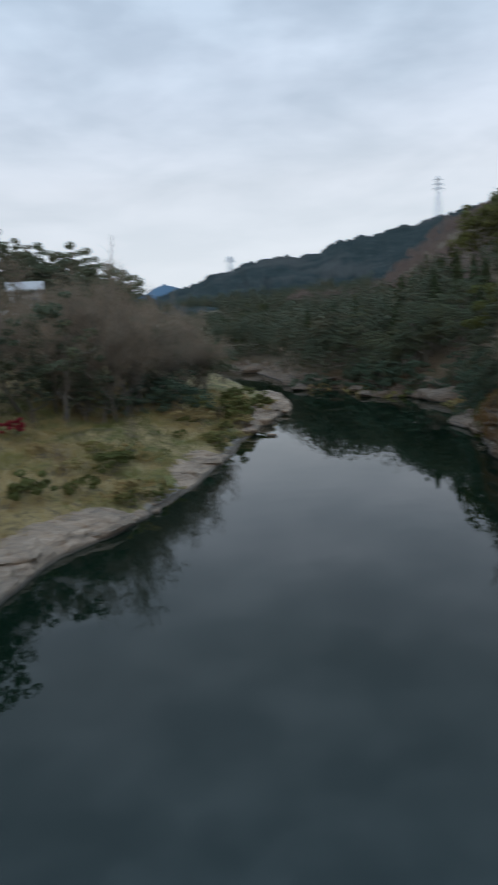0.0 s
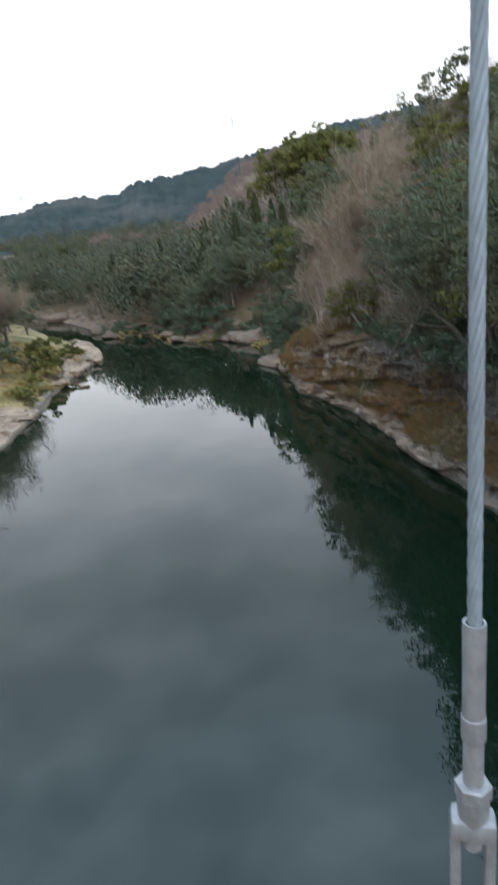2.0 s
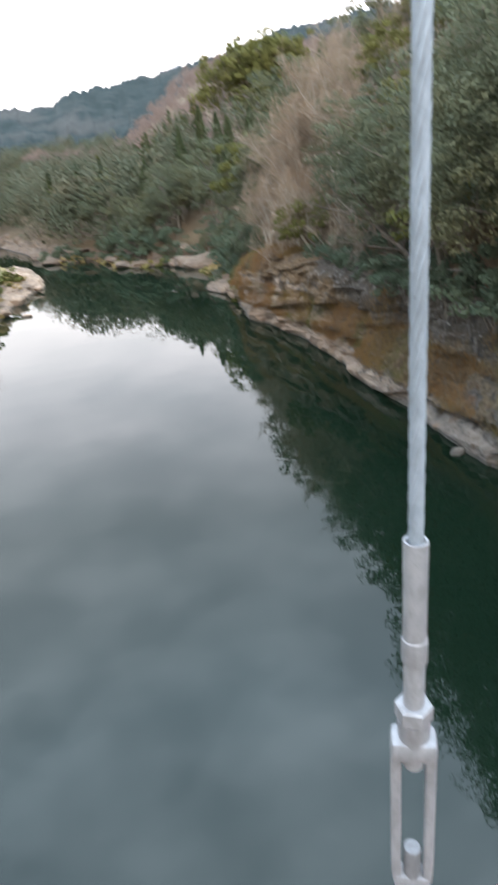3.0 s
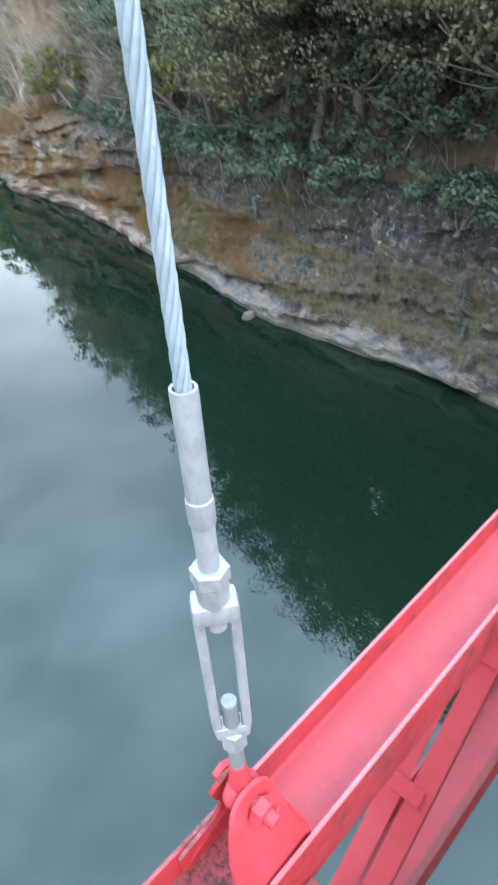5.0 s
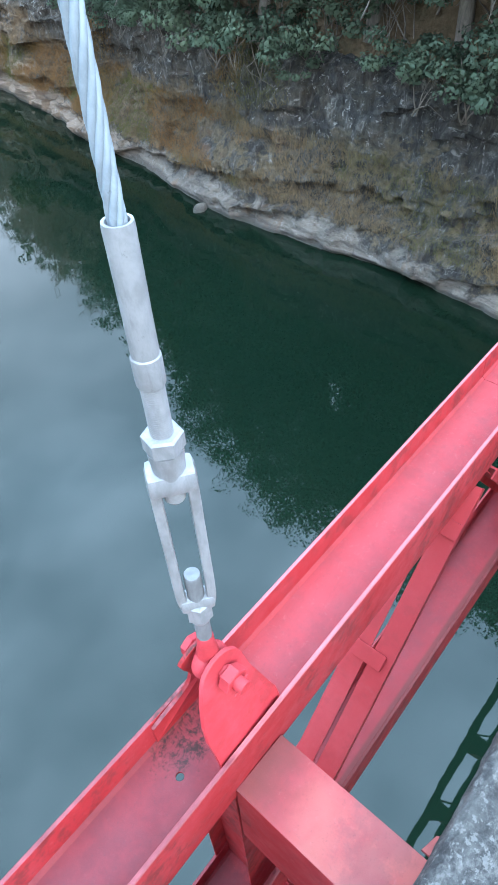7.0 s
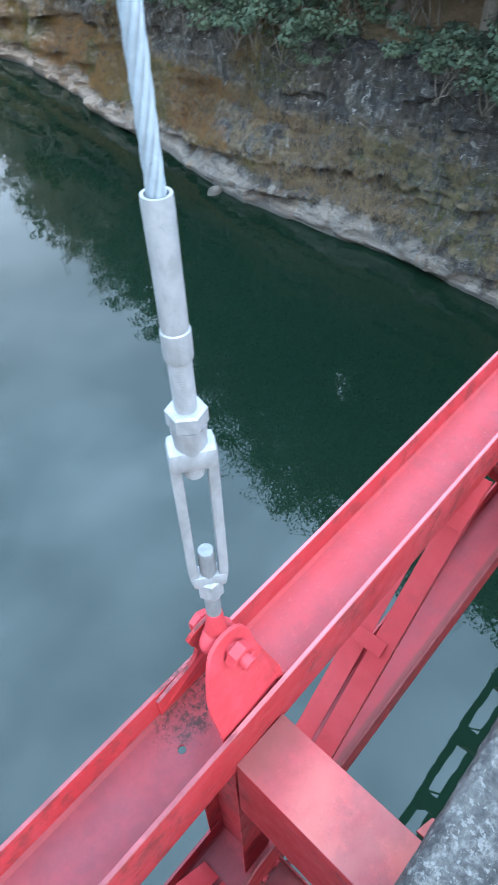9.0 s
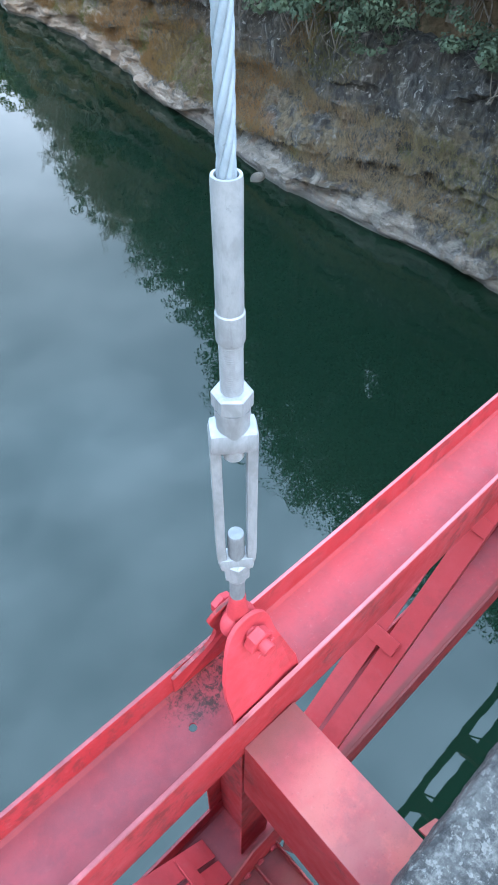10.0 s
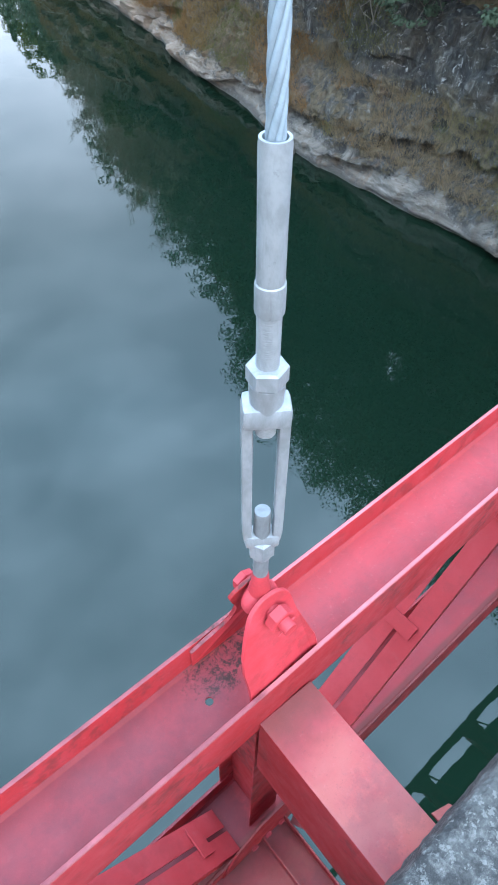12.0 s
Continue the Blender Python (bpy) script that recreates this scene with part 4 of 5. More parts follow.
def plant_right_bank():
    rng = np.random.RandomState(7)
    group = "trees on the cliff side"
    # the row over the cliff edge, leaning out over the water
    for y in np.arange(-8, 49, 3.4):
        x, yy = inland(y + rng.uniform(-0.8, 0.8), rng.uniform(3.8, 5.2))
        kind, size = (HERO_EVERGREEN, 1.0 if yy < 16 else 0.95) if 4 < yy < 27 else (OLIVES, 1.45) if 27 < yy < 31.5 else (FINE_EVERGREEN, 1.0 if yy < 10 else 0.83)
        ob = plant_at(kind, x, yy, rng, size, group, 0.5, 3)
        ob.matrix_basis = Matrix.Translation(ob.matrix_basis.translation) @ Matrix.Rotation(radians(-rng.uniform(6, 14)), 4, "Y") @ Matrix.Translation(-ob.matrix_basis.translation) @ ob.matrix_basis
    plant_at(HERO_EVERGREEN, *inland(28.5, 6.4), rng, 0.9, group, 0.5, 4)
    plant_at(FINE_EVERGREEN, *inland(33.0, 4.6), rng, 0.86, group, 0.5, 4)
    # dark undergrowth that hides the feet of the trees
    for y in np.arange(2, 27, 0.85):
        x, yy = inland(y + rng.uniform(-0.5, 0.5), rng.uniform(4.4, 6.8))
        plant_at(SHRUBS, x, yy, rng, rng.uniform(1.0, 1.4), "undergrowth on the cliff edge", 0.5, 12)
    for y in np.arange(-2, 50, 1.25):
        x, yy = inland(y + rng.uniform(-0.5, 0.5), rng.uniform(1.9, 4.6))
        ob = plant_at(SHRUBS, x, yy, rng, rng.uniform(0.8, 1.3), "undergrowth on the cliff edge", 0.3, 14)
        m = ob.matrix_basis
        ob.matrix_basis = Matrix.Translation((0, 0, max(0.0, float(cliff_height(np.array(yy))) * 0.94 - 0.55 - m.translation.z))) @ m
    for y in np.arange(48, 60, 3.0):
        plant_at(PALES, *inland(y, rng.uniform(3.2, 4.6)), rng, 1.25, group, 0.4, 10)
    # tall trees behind them on the steep ground, leaning to the light
    for y in np.arange(-4, 96, 2.4):
        x, yy = inland(y + rng.uniform(-1, 1), rng.uniform(5.6, 9.5))
        leafy = rng.rand() < (0.9 if y < 22 else 0.18 if y < 84 else 0.7)
        kind = ((FINE_EVERGREEN if y < 50 else EVERGREENS) if rng.rand() < (0.7 if y > 30 else 1.0) else OLIVES) if leafy else BARES
        ob = plant_at(kind, x, yy, rng, 0.95 if kind is BARES else 0.85 if kind is FINE_EVERGREEN else 1.2, group, 0.3, 4)
        ob.matrix_basis = Matrix.Translation(ob.matrix_basis.translation) @ Matrix.Rotation(radians(-rng.uniform(6, 18)), 4, "Y") @ Matrix.Translation(-ob.matrix_basis.translation) @ ob.matrix_basis
    # the pale trees at the rocky corner
    for y, d in ((57, 2.8), (59, 5.0), (61, 3.2), (62, 7.0), (64, 4.0), (66, 6.5), (55, 7.5), (69, 4.2), (58, 10), (60, 9.0), (63, 10.5), (56, 4.4), (67, 9.5), (65, 12.5), (53, 6.2), (61, 13), (71, 7)):
        plant_at(PALES, *inland(y, d), rng, 1.1, group, 0.3, 16)
    # the slope
    for y in np.arange(14, 100, 5.0):
        for d in np.arange(13, 40 if y < 55 else 62, 4.6):
            x, yy = inland(y + rng.uniform(-2.2, 2.2), d + rng.uniform(-2.2, 2.2))
            q = rng.rand()
            if y > 70:
                kind = EVERGREENS if q < 0.18 else OLIVES if q < 0.36 else BARES
            elif y > 50 and d < 30:
                kind = EVERGREENS if q < 0.16 else OLIVES if q < 0.30 else BARES
            elif d > 17:
                kind = BARES if q < 0.96 else OLIVES
            else:
                kind = EVERGREENS if q < 0.25 else OLIVES if q < 0.42 else BARES
            plant_at(kind, x, yy, rng, 0.9, group, 0.2)
    for y, d, k in ((26.5, 5.0, OLIVES), (36, 4.6, BARES), (42, 3.6, BARES), (31, 4.2, BARES), (46, 3.6, PALES), (39, 6.0, BARES), (51, 5.0, BARES), (54, 4.0, OLIVES)):
        plant_at(k, *inland(y, d), rng, 0.8, group, 0.2, 12)
    # the belt along the far bay, with dark growth at its feet
    for y in np.arange(78, 140, 4.8):
        for d in (2.6, 7.0, 12.5, 18.5, 26.0):
            x, yy = inland(y + rng.uniform(-1.8, 1.8), d + rng.uniform(-1.2, 1.8))
            q = rng.rand()
            kind = CEDARS if (d > 15 and y > 92 and q < 0.5) else BAY_EVERGREENS if q < 0.80 or d < 10 else OLIVES if q < 0.90 else BARES
            if yy < 84 and d > 10:
                kind = BARES
            plant_at(kind, x, yy, rng, 0.9 if yy < 84 and d > 10 else 0.95 if kind is CEDARS else 0.62 if (kind is BAY_EVERGREENS and d < 4) else 0.95 if kind is BAY_EVERGREENS else 1.1, "trees round the far bay", 0.3)
    for y in np.arange(76, 140, 1.7):
        x, yy = inland(y, rng.uniform(2.0, 4.6))
        plant_at(SHRUBS, x, yy, rng, rng.uniform(1.2, 2.0), "undergrowth round the far bay", 0.4, 8)
    for x, y in ((78, 148), (84, 152), (81, 157), (89, 150), (74, 156), (86, 160)):
        plant_at(OLIVES, x, y, rng, 2.0, group, 0.3)
    for k in range(64):
        x, yy = inland(rng.uniform(70, 138), rng.uniform(0.5, 2.2))
        plant_at(BROWNBUSH if rng.rand() < 0.6 else BUSHES, x, yy, rng, rng.uniform(0.8, 1.5), "bushes round the far bay", 0.2, 10)


def plant_left_bank():
    rng = np.random.RandomState(11)
    group = "trees on the grassy bank"
    # the thicket over the grass, with its front on the gentle ground
    for k in range(46):
        y = rng.uniform(80, 122)
        x = float(np.interp(y, LB[:, 1], LB[:, 0])) - 14.5 - rng.uniform(0, 1) ** 1.4 * 22
        plant_at(THICKET, x, y, rng, rng.uniform(0.80, 0.98), group, 0.3)
    for x, y in ((-24, 71), (-20.5, 75), (-17.5, 78.5), (-14.5, 82), (-22, 79), (-27, 76), (-12, 86), (-9.5, 91), (-5.5, 99), (-3.0, 103), (-0.8, 108), (-2.5, 112), (1.0, 114), (-18, 85), (-15, 90)):
        plant_at(THICKET, x, y, rng, rng.uniform(0.92, 1.04) if x < -7 else rng.uniform(0.78, 0.9), group, 0.3)
    for x, y, size in ((-22.5, 70, 1.2), (-19.0, 73.5, 1.0), (-16.4, 76.5, 1.15), (-25.5, 67, 1.3), (-14.0, 79.5, 0.9), (-28, 64, 1.3), (-6.2, 100, 1.1), (-4.0, 105.5, 1.2), (1.5, 111, 0.8)):
        plant_at(EVERGREENS, x, y, rng, size, group, 0.3)
    for k in range(34):
        y = rng.uniform(50, 104)
        x = float(np.interp(y, LB[:, 1], LB[:, 0])) - rng.uniform(4, 22)
        plant_at(BARES, x, y, rng, rng.uniform(0.18, 0.34), "leafless shrubs on the bank", 0.1, 12)
    red = bush(99, 1.2, 2.2, 22, 50, 0.15, REDLEAF, "red-leaved bush at the edge of the thicket")
    red.matrix_basis = pose(-19.4, 66.3, float(land([(-19.4, 66.3)])[0][0]) - 0.1)
    for x, y in ((-45, 140), (-38, 138), (-33, 135), (-26, 134), (-50, 150), (-48, 130)):
        plant_at(BIG_EVERGREENS, x, y, rng, 0.93, group, 0.3)
    # the crest of the hill, a close stand that falls away upstream
    for az, el, r in ((-16.2, 7.6, 150), (-14.6, 7.6, 158), (-13.2, 7.5, 150), (-12.0, 7.5, 160), (-10.8, 7.0, 150), (-9.8, 6.5, 156), (-8.8, 6.0, 150), (-7.8, 5.5, 158), (-6.9, 4.7, 150), (-13.8, 6.0, 142), (-11.5, 5.8, 141), (-9.5, 5.0, 140), (-15.5, 6.2, 140)):
        x, y = r * math.sin(radians(az + 2.0)), r * math.cos(radians(az + 2.0))
        tall = 15 + r * math.tan(radians(el)) - float(land([(x, y)])[0][0])
        ob = plant_at(BIG_EVERGREENS, x, y, rng, 1.0, group, 0.5)
        m = ob.matrix_basis
        ob.matrix_basis = Matrix.Translation(m.translation) @ Matrix.Diagonal((0.95, 0.95, tall / 18.2, 1))
    for x, y in ((-8, 139), (-2, 140), (3, 137), (6, 132), (-13, 134), (-18, 128), (-24, 122), (-30, 118), (-12, 101), (-20, 91)):
        plant_at(EVERGREENS, x, y, rng, 0.75, group, 0.3)
    for x, y in ((-14.6, 51), (-10.6, 53.5)):
        plant_at(BUSHES, x, y, rng, 1.1, "bushes on the bank", 0.2)
    for x, y in ((-9.5, 60), (-8.6, 62.5), (-11, 64.5), (-7.8, 66)):
        plant_at(BROWNBUSH if rng.rand() < 0.6 else BUSHES, x, y, rng, 1.2, "bushes on the bank", 0.2)
    # scrub over the rocky point
    for k in range(26):
        y = rng.uniform(84, 109)
        x = float(np.interp(y, LB[:, 1], LB[:, 0])) - rng.uniform(2.2, 10)
        plant_at(BROWNBUSH if rng.rand() < 0.6 else BUSHES, x, y, rng, rng.uniform(0.9, 1.6), "bushes on the bank", 0.15)
    # dark growth under the thicket
    for k in range(8):
        y = rng.uniform(82, 104)
        x = float(np.interp(y, LB[:, 1], LB[:, 0])) - rng.uniform(9, 24)
        plant_at(SHRUBS, x, y, rng, rng.uniform(1.3, 2.2), "undergrowth in the thicket", 0.3)
    # brush that hangs over the water between the slabs
    for k in range(22):
        y = rng.choice((rng.uniform(52, 59), rng.uniform(74, 88)))
        x = float(np.interp(y, LB[:, 1], LB[:, 0])) - rng.uniform(0.7, 3.6)
        plant_at(BUSHES if rng.rand() < 0.35 else BROWNBUSH, x, y, rng, rng.uniform(0.5, 0.95), "bushes on the bank", 0.15)
    for k in range(10):
        y = rng.uniform(52, 100)
        edge = float(np.interp(y, LB[:, 1], LB[:, 0]))
        x = edge - rng.uniform(4.5, 24)
        plant_at(BUSHES if rng.rand() < 0.5 + 0.3 * (y < 55) else BROWNBUSH, x, y, rng, rng.uniform(0.7, 1.3), "bushes on the bank", 0.15)


plant_right_bank()
plant_left_bank()


def far_wood(name, label, material, seed, area, count, height, radius, per, size, accept, conifer=False, strips=False):
    """A wood too far off to count its trees: one mesh of many small sprays."""
    rng = np.random.RandomState(seed)
    x = rng.uniform(area[0], area[1], count * 6)
    y = rng.uniform(area[2], area[3], count * 6)
    P = np.stack([x, y], 1)
    h, d, right = land(P)
    ok = accept(P, h, d, right, vnoise(P, 55, 31, 2))
    P, h = P[ok][:count], h[ok][:count]
    n = len(P)
    H, R = height * rng.uniform(0.7, 1.25, n), radius * rng.uniform(0.75, 1.3, n)
    v = unit(rng.normal(0, 1, (n, per, 3)))
    v[..., 2] = np.abs(v[..., 2]) * 1.2 - 0.3
    rr = rng.uniform(0.5, 1.05, (n, per)) ** 0.5
    if conifer:
        t = rng.uniform(0, 1, (n, per))
        a = rng.uniform(0, 2 * math.pi, (n, per))
        q = R[:, None] * (1 - t) ** 0.8 * rng.uniform(0.5, 1.05, (n, per)) + 0.1
        c = np.stack([q * np.cos(a), q * np.sin(a), H[:, None] * (0.15 + 0.85 * t)], -1)
        v = np.stack([np.cos(a), np.sin(a), np.full_like(a, 0.7)], -1)
    else:
        c = v * rr[..., None] * np.stack([R, R, H * 0.42], -1)[:, None]
        c[..., 2] += (H * 0.58)[:, None]
    c = c + np.column_stack([P, h])[:, None]
    c, v = c.reshape(-1, 3), v.reshape(-1, 3)
    soft = None
    if strips:
        up = unit(v * 0.8 + rng.normal(0, 0.35, v.shape) + np.array((0, 0, 0.9)))
        L = (size * 3.2 * rng.uniform(0.6, 1.4, len(c)))[:, None]
        side = unit(np.cross(up, rng.normal(0, 1, v.shape))) * size * 0.20
        q = np.stack([c - up * L * 0.5 - side, c - up * L * 0.5 + side, c + up * L * 0.5 + side * 0.2, c + up * L * 0.5 - side * 0.2], 1)
    else:
        soft = unit(v + np.array((0, 0, 0.45)) + rng.normal(0, 0.25, v.shape))
        q = leaf_quads(rng, c, unit(v + np.array((0, 0, 0.4))), size, 0.5, 1.4)
    return tagged(quads_object(name, q, material, None, soft), label, "woodland", kind="stuff")


def bearing_of(P):
    return np.degrees(np.arctan2(P[:, 0], np.maximum(P[:, 1], 1.0)))


def beyond(P, d):
    return (d > 60) | ((P[:, 1] > 136) & (d > 2.5)) | ((P[:, 1] > 98) & (d > 28))


far_wood("evergreen_wood", "mixed evergreen wood covering the valley side", FAR_GREEN, 101, (-60, 330, 60, 520), 1200, 12.5, 3.6, 110, 0.52,
         lambda P, h, d, r, n: r & beyond(P, d) & (n > -0.10) & ((d < 62) | (bearing_of(P) < 16)) & (P[:, 1] > 70))
far_wood("cedar_wood", "dark cedar plantation on the valley side", FAR_CEDAR, 102, (-40, 330, 60, 520), 700, 12.0, 2.3, 110, 0.60,
         lambda P, h, d, r, n: r & beyond(P, d) & (n < 0.0) & (d < 70) & (P[:, 1] > 70) & (bearing_of(P) < 23), True)
far_wood("leafless_wood", "grey-brown leafless wood on the upper slope", FAR_TWIG, 103, (20, 330, -20, 460), 2300, 8.5, 3.3, 56, 0.62,
         lambda P, h, d, r, n: r & beyond(P, d) & ((d > 58) | (n > 0.12) | (bearing_of(P) > 22)) & (bearing_of(P) > 9), False, True)
far_wood("bank_wood", "wooded hill behind the grassy bank", FAR_GREEN, 104, (-190, 30, 60, 420), 550, 12.0, 4.2, 76, 0.85,
         lambda P, h, d, r, n: (~r) & (d > 40) & (P[:, 1] > 90) | (~r) & (P[:, 1] > 160) & (d > 6))


far_wood("shore_wood", "evergreen wood down to the rocks of the far shore", FAR_GREEN, 105, (-30, 60, 134, 270), 400, 12.5, 3.8, 140, 0.42,
         lambda P, h, d, r, n: r & (d > 1.2) & (d < 34))


def grass(name, label, material, seed, pts, size, blades):
    rng = np.random.RandomState(seed)
    c = np.repeat(pts, blades, 0) + rng.normal(0, 0.16, (len(pts) * blades, 3)) * np.array((1, 1, 0.1))
    up = unit(rng.normal(0, 0.42, c.shape) + np.array((0, 0, 1.0)))
    L = (size * rng.uniform(0.5, 1.3, len(c)))[:, None]
    side = unit(np.cross(up, rng.normal(0, 1, c.shape))) * size * 0.022
    droop = rng.normal(0, 0.25, c.shape) * L * np.array((1, 1, 0.2))
    q = np.stack([c - side, c + side, c + up * L + droop + side * 0.2, c + up * L + droop - side * 0.2], 1)
    return tagged(quads_object(name, q, material), label, "grass", kind="stuff")


def scatter_grass():
    rng = np.random.RandomState(21)
    # tufts on the ledges of the cliff
    cl = bpy.data.objects["cliff_near"].data
    co = np.empty(len(cl.vertices) * 3, np.float32)
    cl.vertices.foreach_get("co", co)
    co = co.reshape(-1, 3).astype(float)
    w = (co[:, 2] > 1.3) & (co[:, 2] < 8.0) & (co[:, 1] > 0)
    keep = co[w]
    nz = vnoise(np.stack([keep[:, 1], keep[:, 2] * 1.5], 1), 4.0, 41, 2)
    keep = keep[nz > np.where(keep[:, 2] < 3.9, -0.30, 0.10)]
    pts = keep[rng.choice(len(keep), min(11500, len(keep)), replace=False)]
    moss = vnoise(pts[:, 1:], 3.0, 47, 2) > 0.10
    rust = pts[:, 1] + rng.normal(0, 3, len(pts)) > 25
    grass("cliff_grass", "dry straw-coloured grass tufts on the cliff ledges", DRYGRASS, 22, pts[~moss & ~rust], 0.40, 9)
    grass("rust_grass", "rust-brown grass hanging over the rocky corner", RUSTGRASS, 26, pts[~moss & rust], 0.46, 9)
    grass("cliff_moss", "olive-green moss and grass on the cliff ledges", MOSSGRASS, 25, pts[moss], 0.30, 9)
    n = 10500
    y = rng.uniform(36, 112, n * 3)
    edge = np.interp(y, LB[:, 1], LB[:, 0])
    x = edge - 2.5 - rng.uniform(0, 1, n * 3) ** 0.8 * 24
    P = np.stack([x, y], 1)
    h, d, right = land(P)
    ok = (d > 2.5) & ~right
    P, h = P[ok][:n], h[ok][:n]
    nz = vnoise(P, 9, 43, 2)
    pts = np.column_stack([P, h])
    grass("bank_straw", "tall dry grass on the river bank", STRAW, 23, pts[nz > -0.17], 0.62, 8)
    grass("bank_green", "short green grass on the river bank", GREENGRASS, 24, pts[nz <= -0.17], 0.5, 7)


scatter_grass()


def house(x, y, turn):
    """A small house with a pale tiled roof, half hidden by the wood on the hill."""
    ob = thing("house", "small house with a pale grey roof among the trees", "house", (x, y, float(land([(x, y)])[0][0]) - 0.4))
    ob.rotation_euler = (0, 0, radians(turn))
    bm = bmesh.new()
    box(bm, -2.8, 2.8, -2.6, 2.6, 0, 7.7, 0.05)
    part("wall", bm, PLASTER, ob)
    bm = bmesh.new()
    sec = [(-3.2, 7.6), (0, 9.2), (3.2, 7.6), (3.2, 7.85), (0, 9.5), (-3.2, 7.85)]
    sweep(bm, [((-3.2, 0, 0), (0, 1, 0), (0, 0, 1)), ((3.2, 0, 0), (0, 1, 0), (0, 0, 1))], sec)
    part("roof", bm, ROOF, ob, "pale grey tiled roof")
    for px in (-1.5, 1.3):
        bm = bmesh.new()
        box(bm, px - 0.6, px + 0.6, -2.66, -2.605, 5.2, 6.5, 0.01)
        part("window", bm, STEEL, ob, "dark window in the grey wall")
    return ob


house(-29.3, 121.5, 12)


# ---------------------------------------------------------------- far ridges and pylons
def ridge(name, label, stops, dist, depth, material, seed, rough):
    """A wooded ridge seen over the valley: crest height by bearing."""
    az = np.radians(np.arange(stops[0][0], stops[-1][0] + 0.01, 0.12))
    el = np.interp(np.degrees(az), [s[0] for s in stops], [s[1] for s in stops])
    rows = 24
    V = []
    P = np.stack([np.degrees(az) * 10, np.zeros_like(az)], 1)
    crest = 15 + dist * np.tan(np.radians(el)) + rough * vnoise(P, 9.0, seed, 4) + rough * 0.8 * vnoise(P, 1.3, seed + 2, 3)
    plain = 15 + dist * np.tan(np.radians(el))
    for k in range(rows):
        t = k / (rows - 1)
        D = dist - depth * (1 - t)
        Q = np.stack([np.degrees(az) * 10, np.full_like(az, t * 40)], 1)
        z = (plain + (crest - plain) * t ** 8) * (t ** 0.9) + rough * 2.2 * vnoise(Q, 8.0, seed + 1, 4) * t * (1 - t) * 4 - 12 * (1 - t)
        z = z + rough * 0.22 * vnoise(np.stack([np.degrees(az) * 10, np.full_like(az, t * 90)], 1), 2.2, seed + 3, 3) * min(1.0, 3 * t) * (t < 1)
        V.append(np.stack([D * np.sin(az), D * np.cos(az), z], 1))
    V.append(np.stack([(dist + depth * 0.8) * np.sin(az), (dist + depth * 0.8) * np.cos(az), np.full_like(az, -5)], 1))
    V = np.array(V)
    n, m = V.shape[:2]
    I = np.arange(n * m).reshape(n, m)
    F = np.stack([I[:-1, :-1], I[:-1, 1:], I[1:, 1:], I[1:, :-1]], -1).reshape(-1, 4)
    return tagged(mesh_object(name, V.reshape(-1, 3), F, material, smooth=True), label, "mountain", kind="structure")


RIDGE = [(-8, 1.0), (-4, 2.6), (0, 3.5), (2.2, 4.3), (5, 5.0), (6.8, 5.4), (9, 5.45), (11.6, 5.55), (13.4, 6.4), (14.7, 6.5), (18, 6.95), (21.6, 7.45), (26, 8.3), (27.4, 8.8), (31, 9.5), (36, 10.0), (44, 10.0), (60, 9.5)]
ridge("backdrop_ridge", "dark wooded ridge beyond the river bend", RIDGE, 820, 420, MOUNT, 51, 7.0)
ridge("backdrop_mountain", "distant mountain with the blue of haze in its colour", [(-14, 0.5), (-7, 2.2), (-3.6, 3.2), (-1.9, 3.85), (-0.3, 3.4), (2, 2.6), (6, 1.0)], 2300, 700, BLUE, 52, 9.0)


def pylon(height, at, turn):
    ob = thing("pylon", "grey steel lattice power pylon on the wooded ridge", "pylon", at, "pylons on the ridge")
    ob.rotation_euler = (0, 0, radians(turn))
    def bar(bm, a, b, r=0.26):
        a, b = Vector(a), Vector(b)
        w = (b - a).normalized()
        u = w.cross(Vector((0.3, 0.9, 0.2))).normalized()
        v = w.cross(u)
        sweep(bm, [(a, u, v), (b, u, v)], [(-r, -r), (r, -r), (r, r), (-r, r)])
    def half(z):
        t = z / height
        return 4.2 * (1 - t) ** 1.3 + 0.7
    lv = [height * k / 9 for k in range(10)]
    for sx in (-1, 1):
        for sy in (-1, 1):
            bm = bmesh.new()
            for a, b in zip(lv, lv[1:]):
                bar(bm, (sx * half(a), sy * half(a), a), (sx * half(b), sy * half(b), b))
            part("leg", bm, PYLON, ob)
    bm = bmesh.new()
    for a, b in zip(lv, lv[1:]):
        p, q = half(a), half(b)
        for s in (-1, 1):
            bar(bm, (-p, s * p, a), (q, s * q, b), 0.10)
            bar(bm, (p, s * p, a), (-q, s * q, b), 0.10)
            bar(bm, (s * p, -p, a), (s * q, q, b), 0.10)
            bar(bm, (-q, s * q, b), (q, s * q, b), 0.10)
    part("bracing", bm, PYLON, ob)
    for k, z in enumerate((0.74, 0.83, 0.92)):
        bm = bmesh.new()
        w = (7.0, 6.2, 5.4)[k]
        for s in (-1, 1):
            bar(bm, (0, 0, height * z), (s * w, 0, height * z + 0.4), 0.35)
            bar(bm, (0, 0, height * z + 2.2), (s * w, 0, height * z + 0.4), 0.25)
            bar(bm, (s * w, 0, height * z + 0.4), (s * w, 0, height * z - 1.8), 0.22)
        part("crossarm", bm, PYLON, ob)
    return ob


pylon(55, (815 * math.sin(radians(21.6)), 815 * math.cos(radians(21.6)), 112), 10)
pylon(24, (815 * math.sin(radians(4.0)), 815 * math.cos(radians(4.0)), 74), 30)


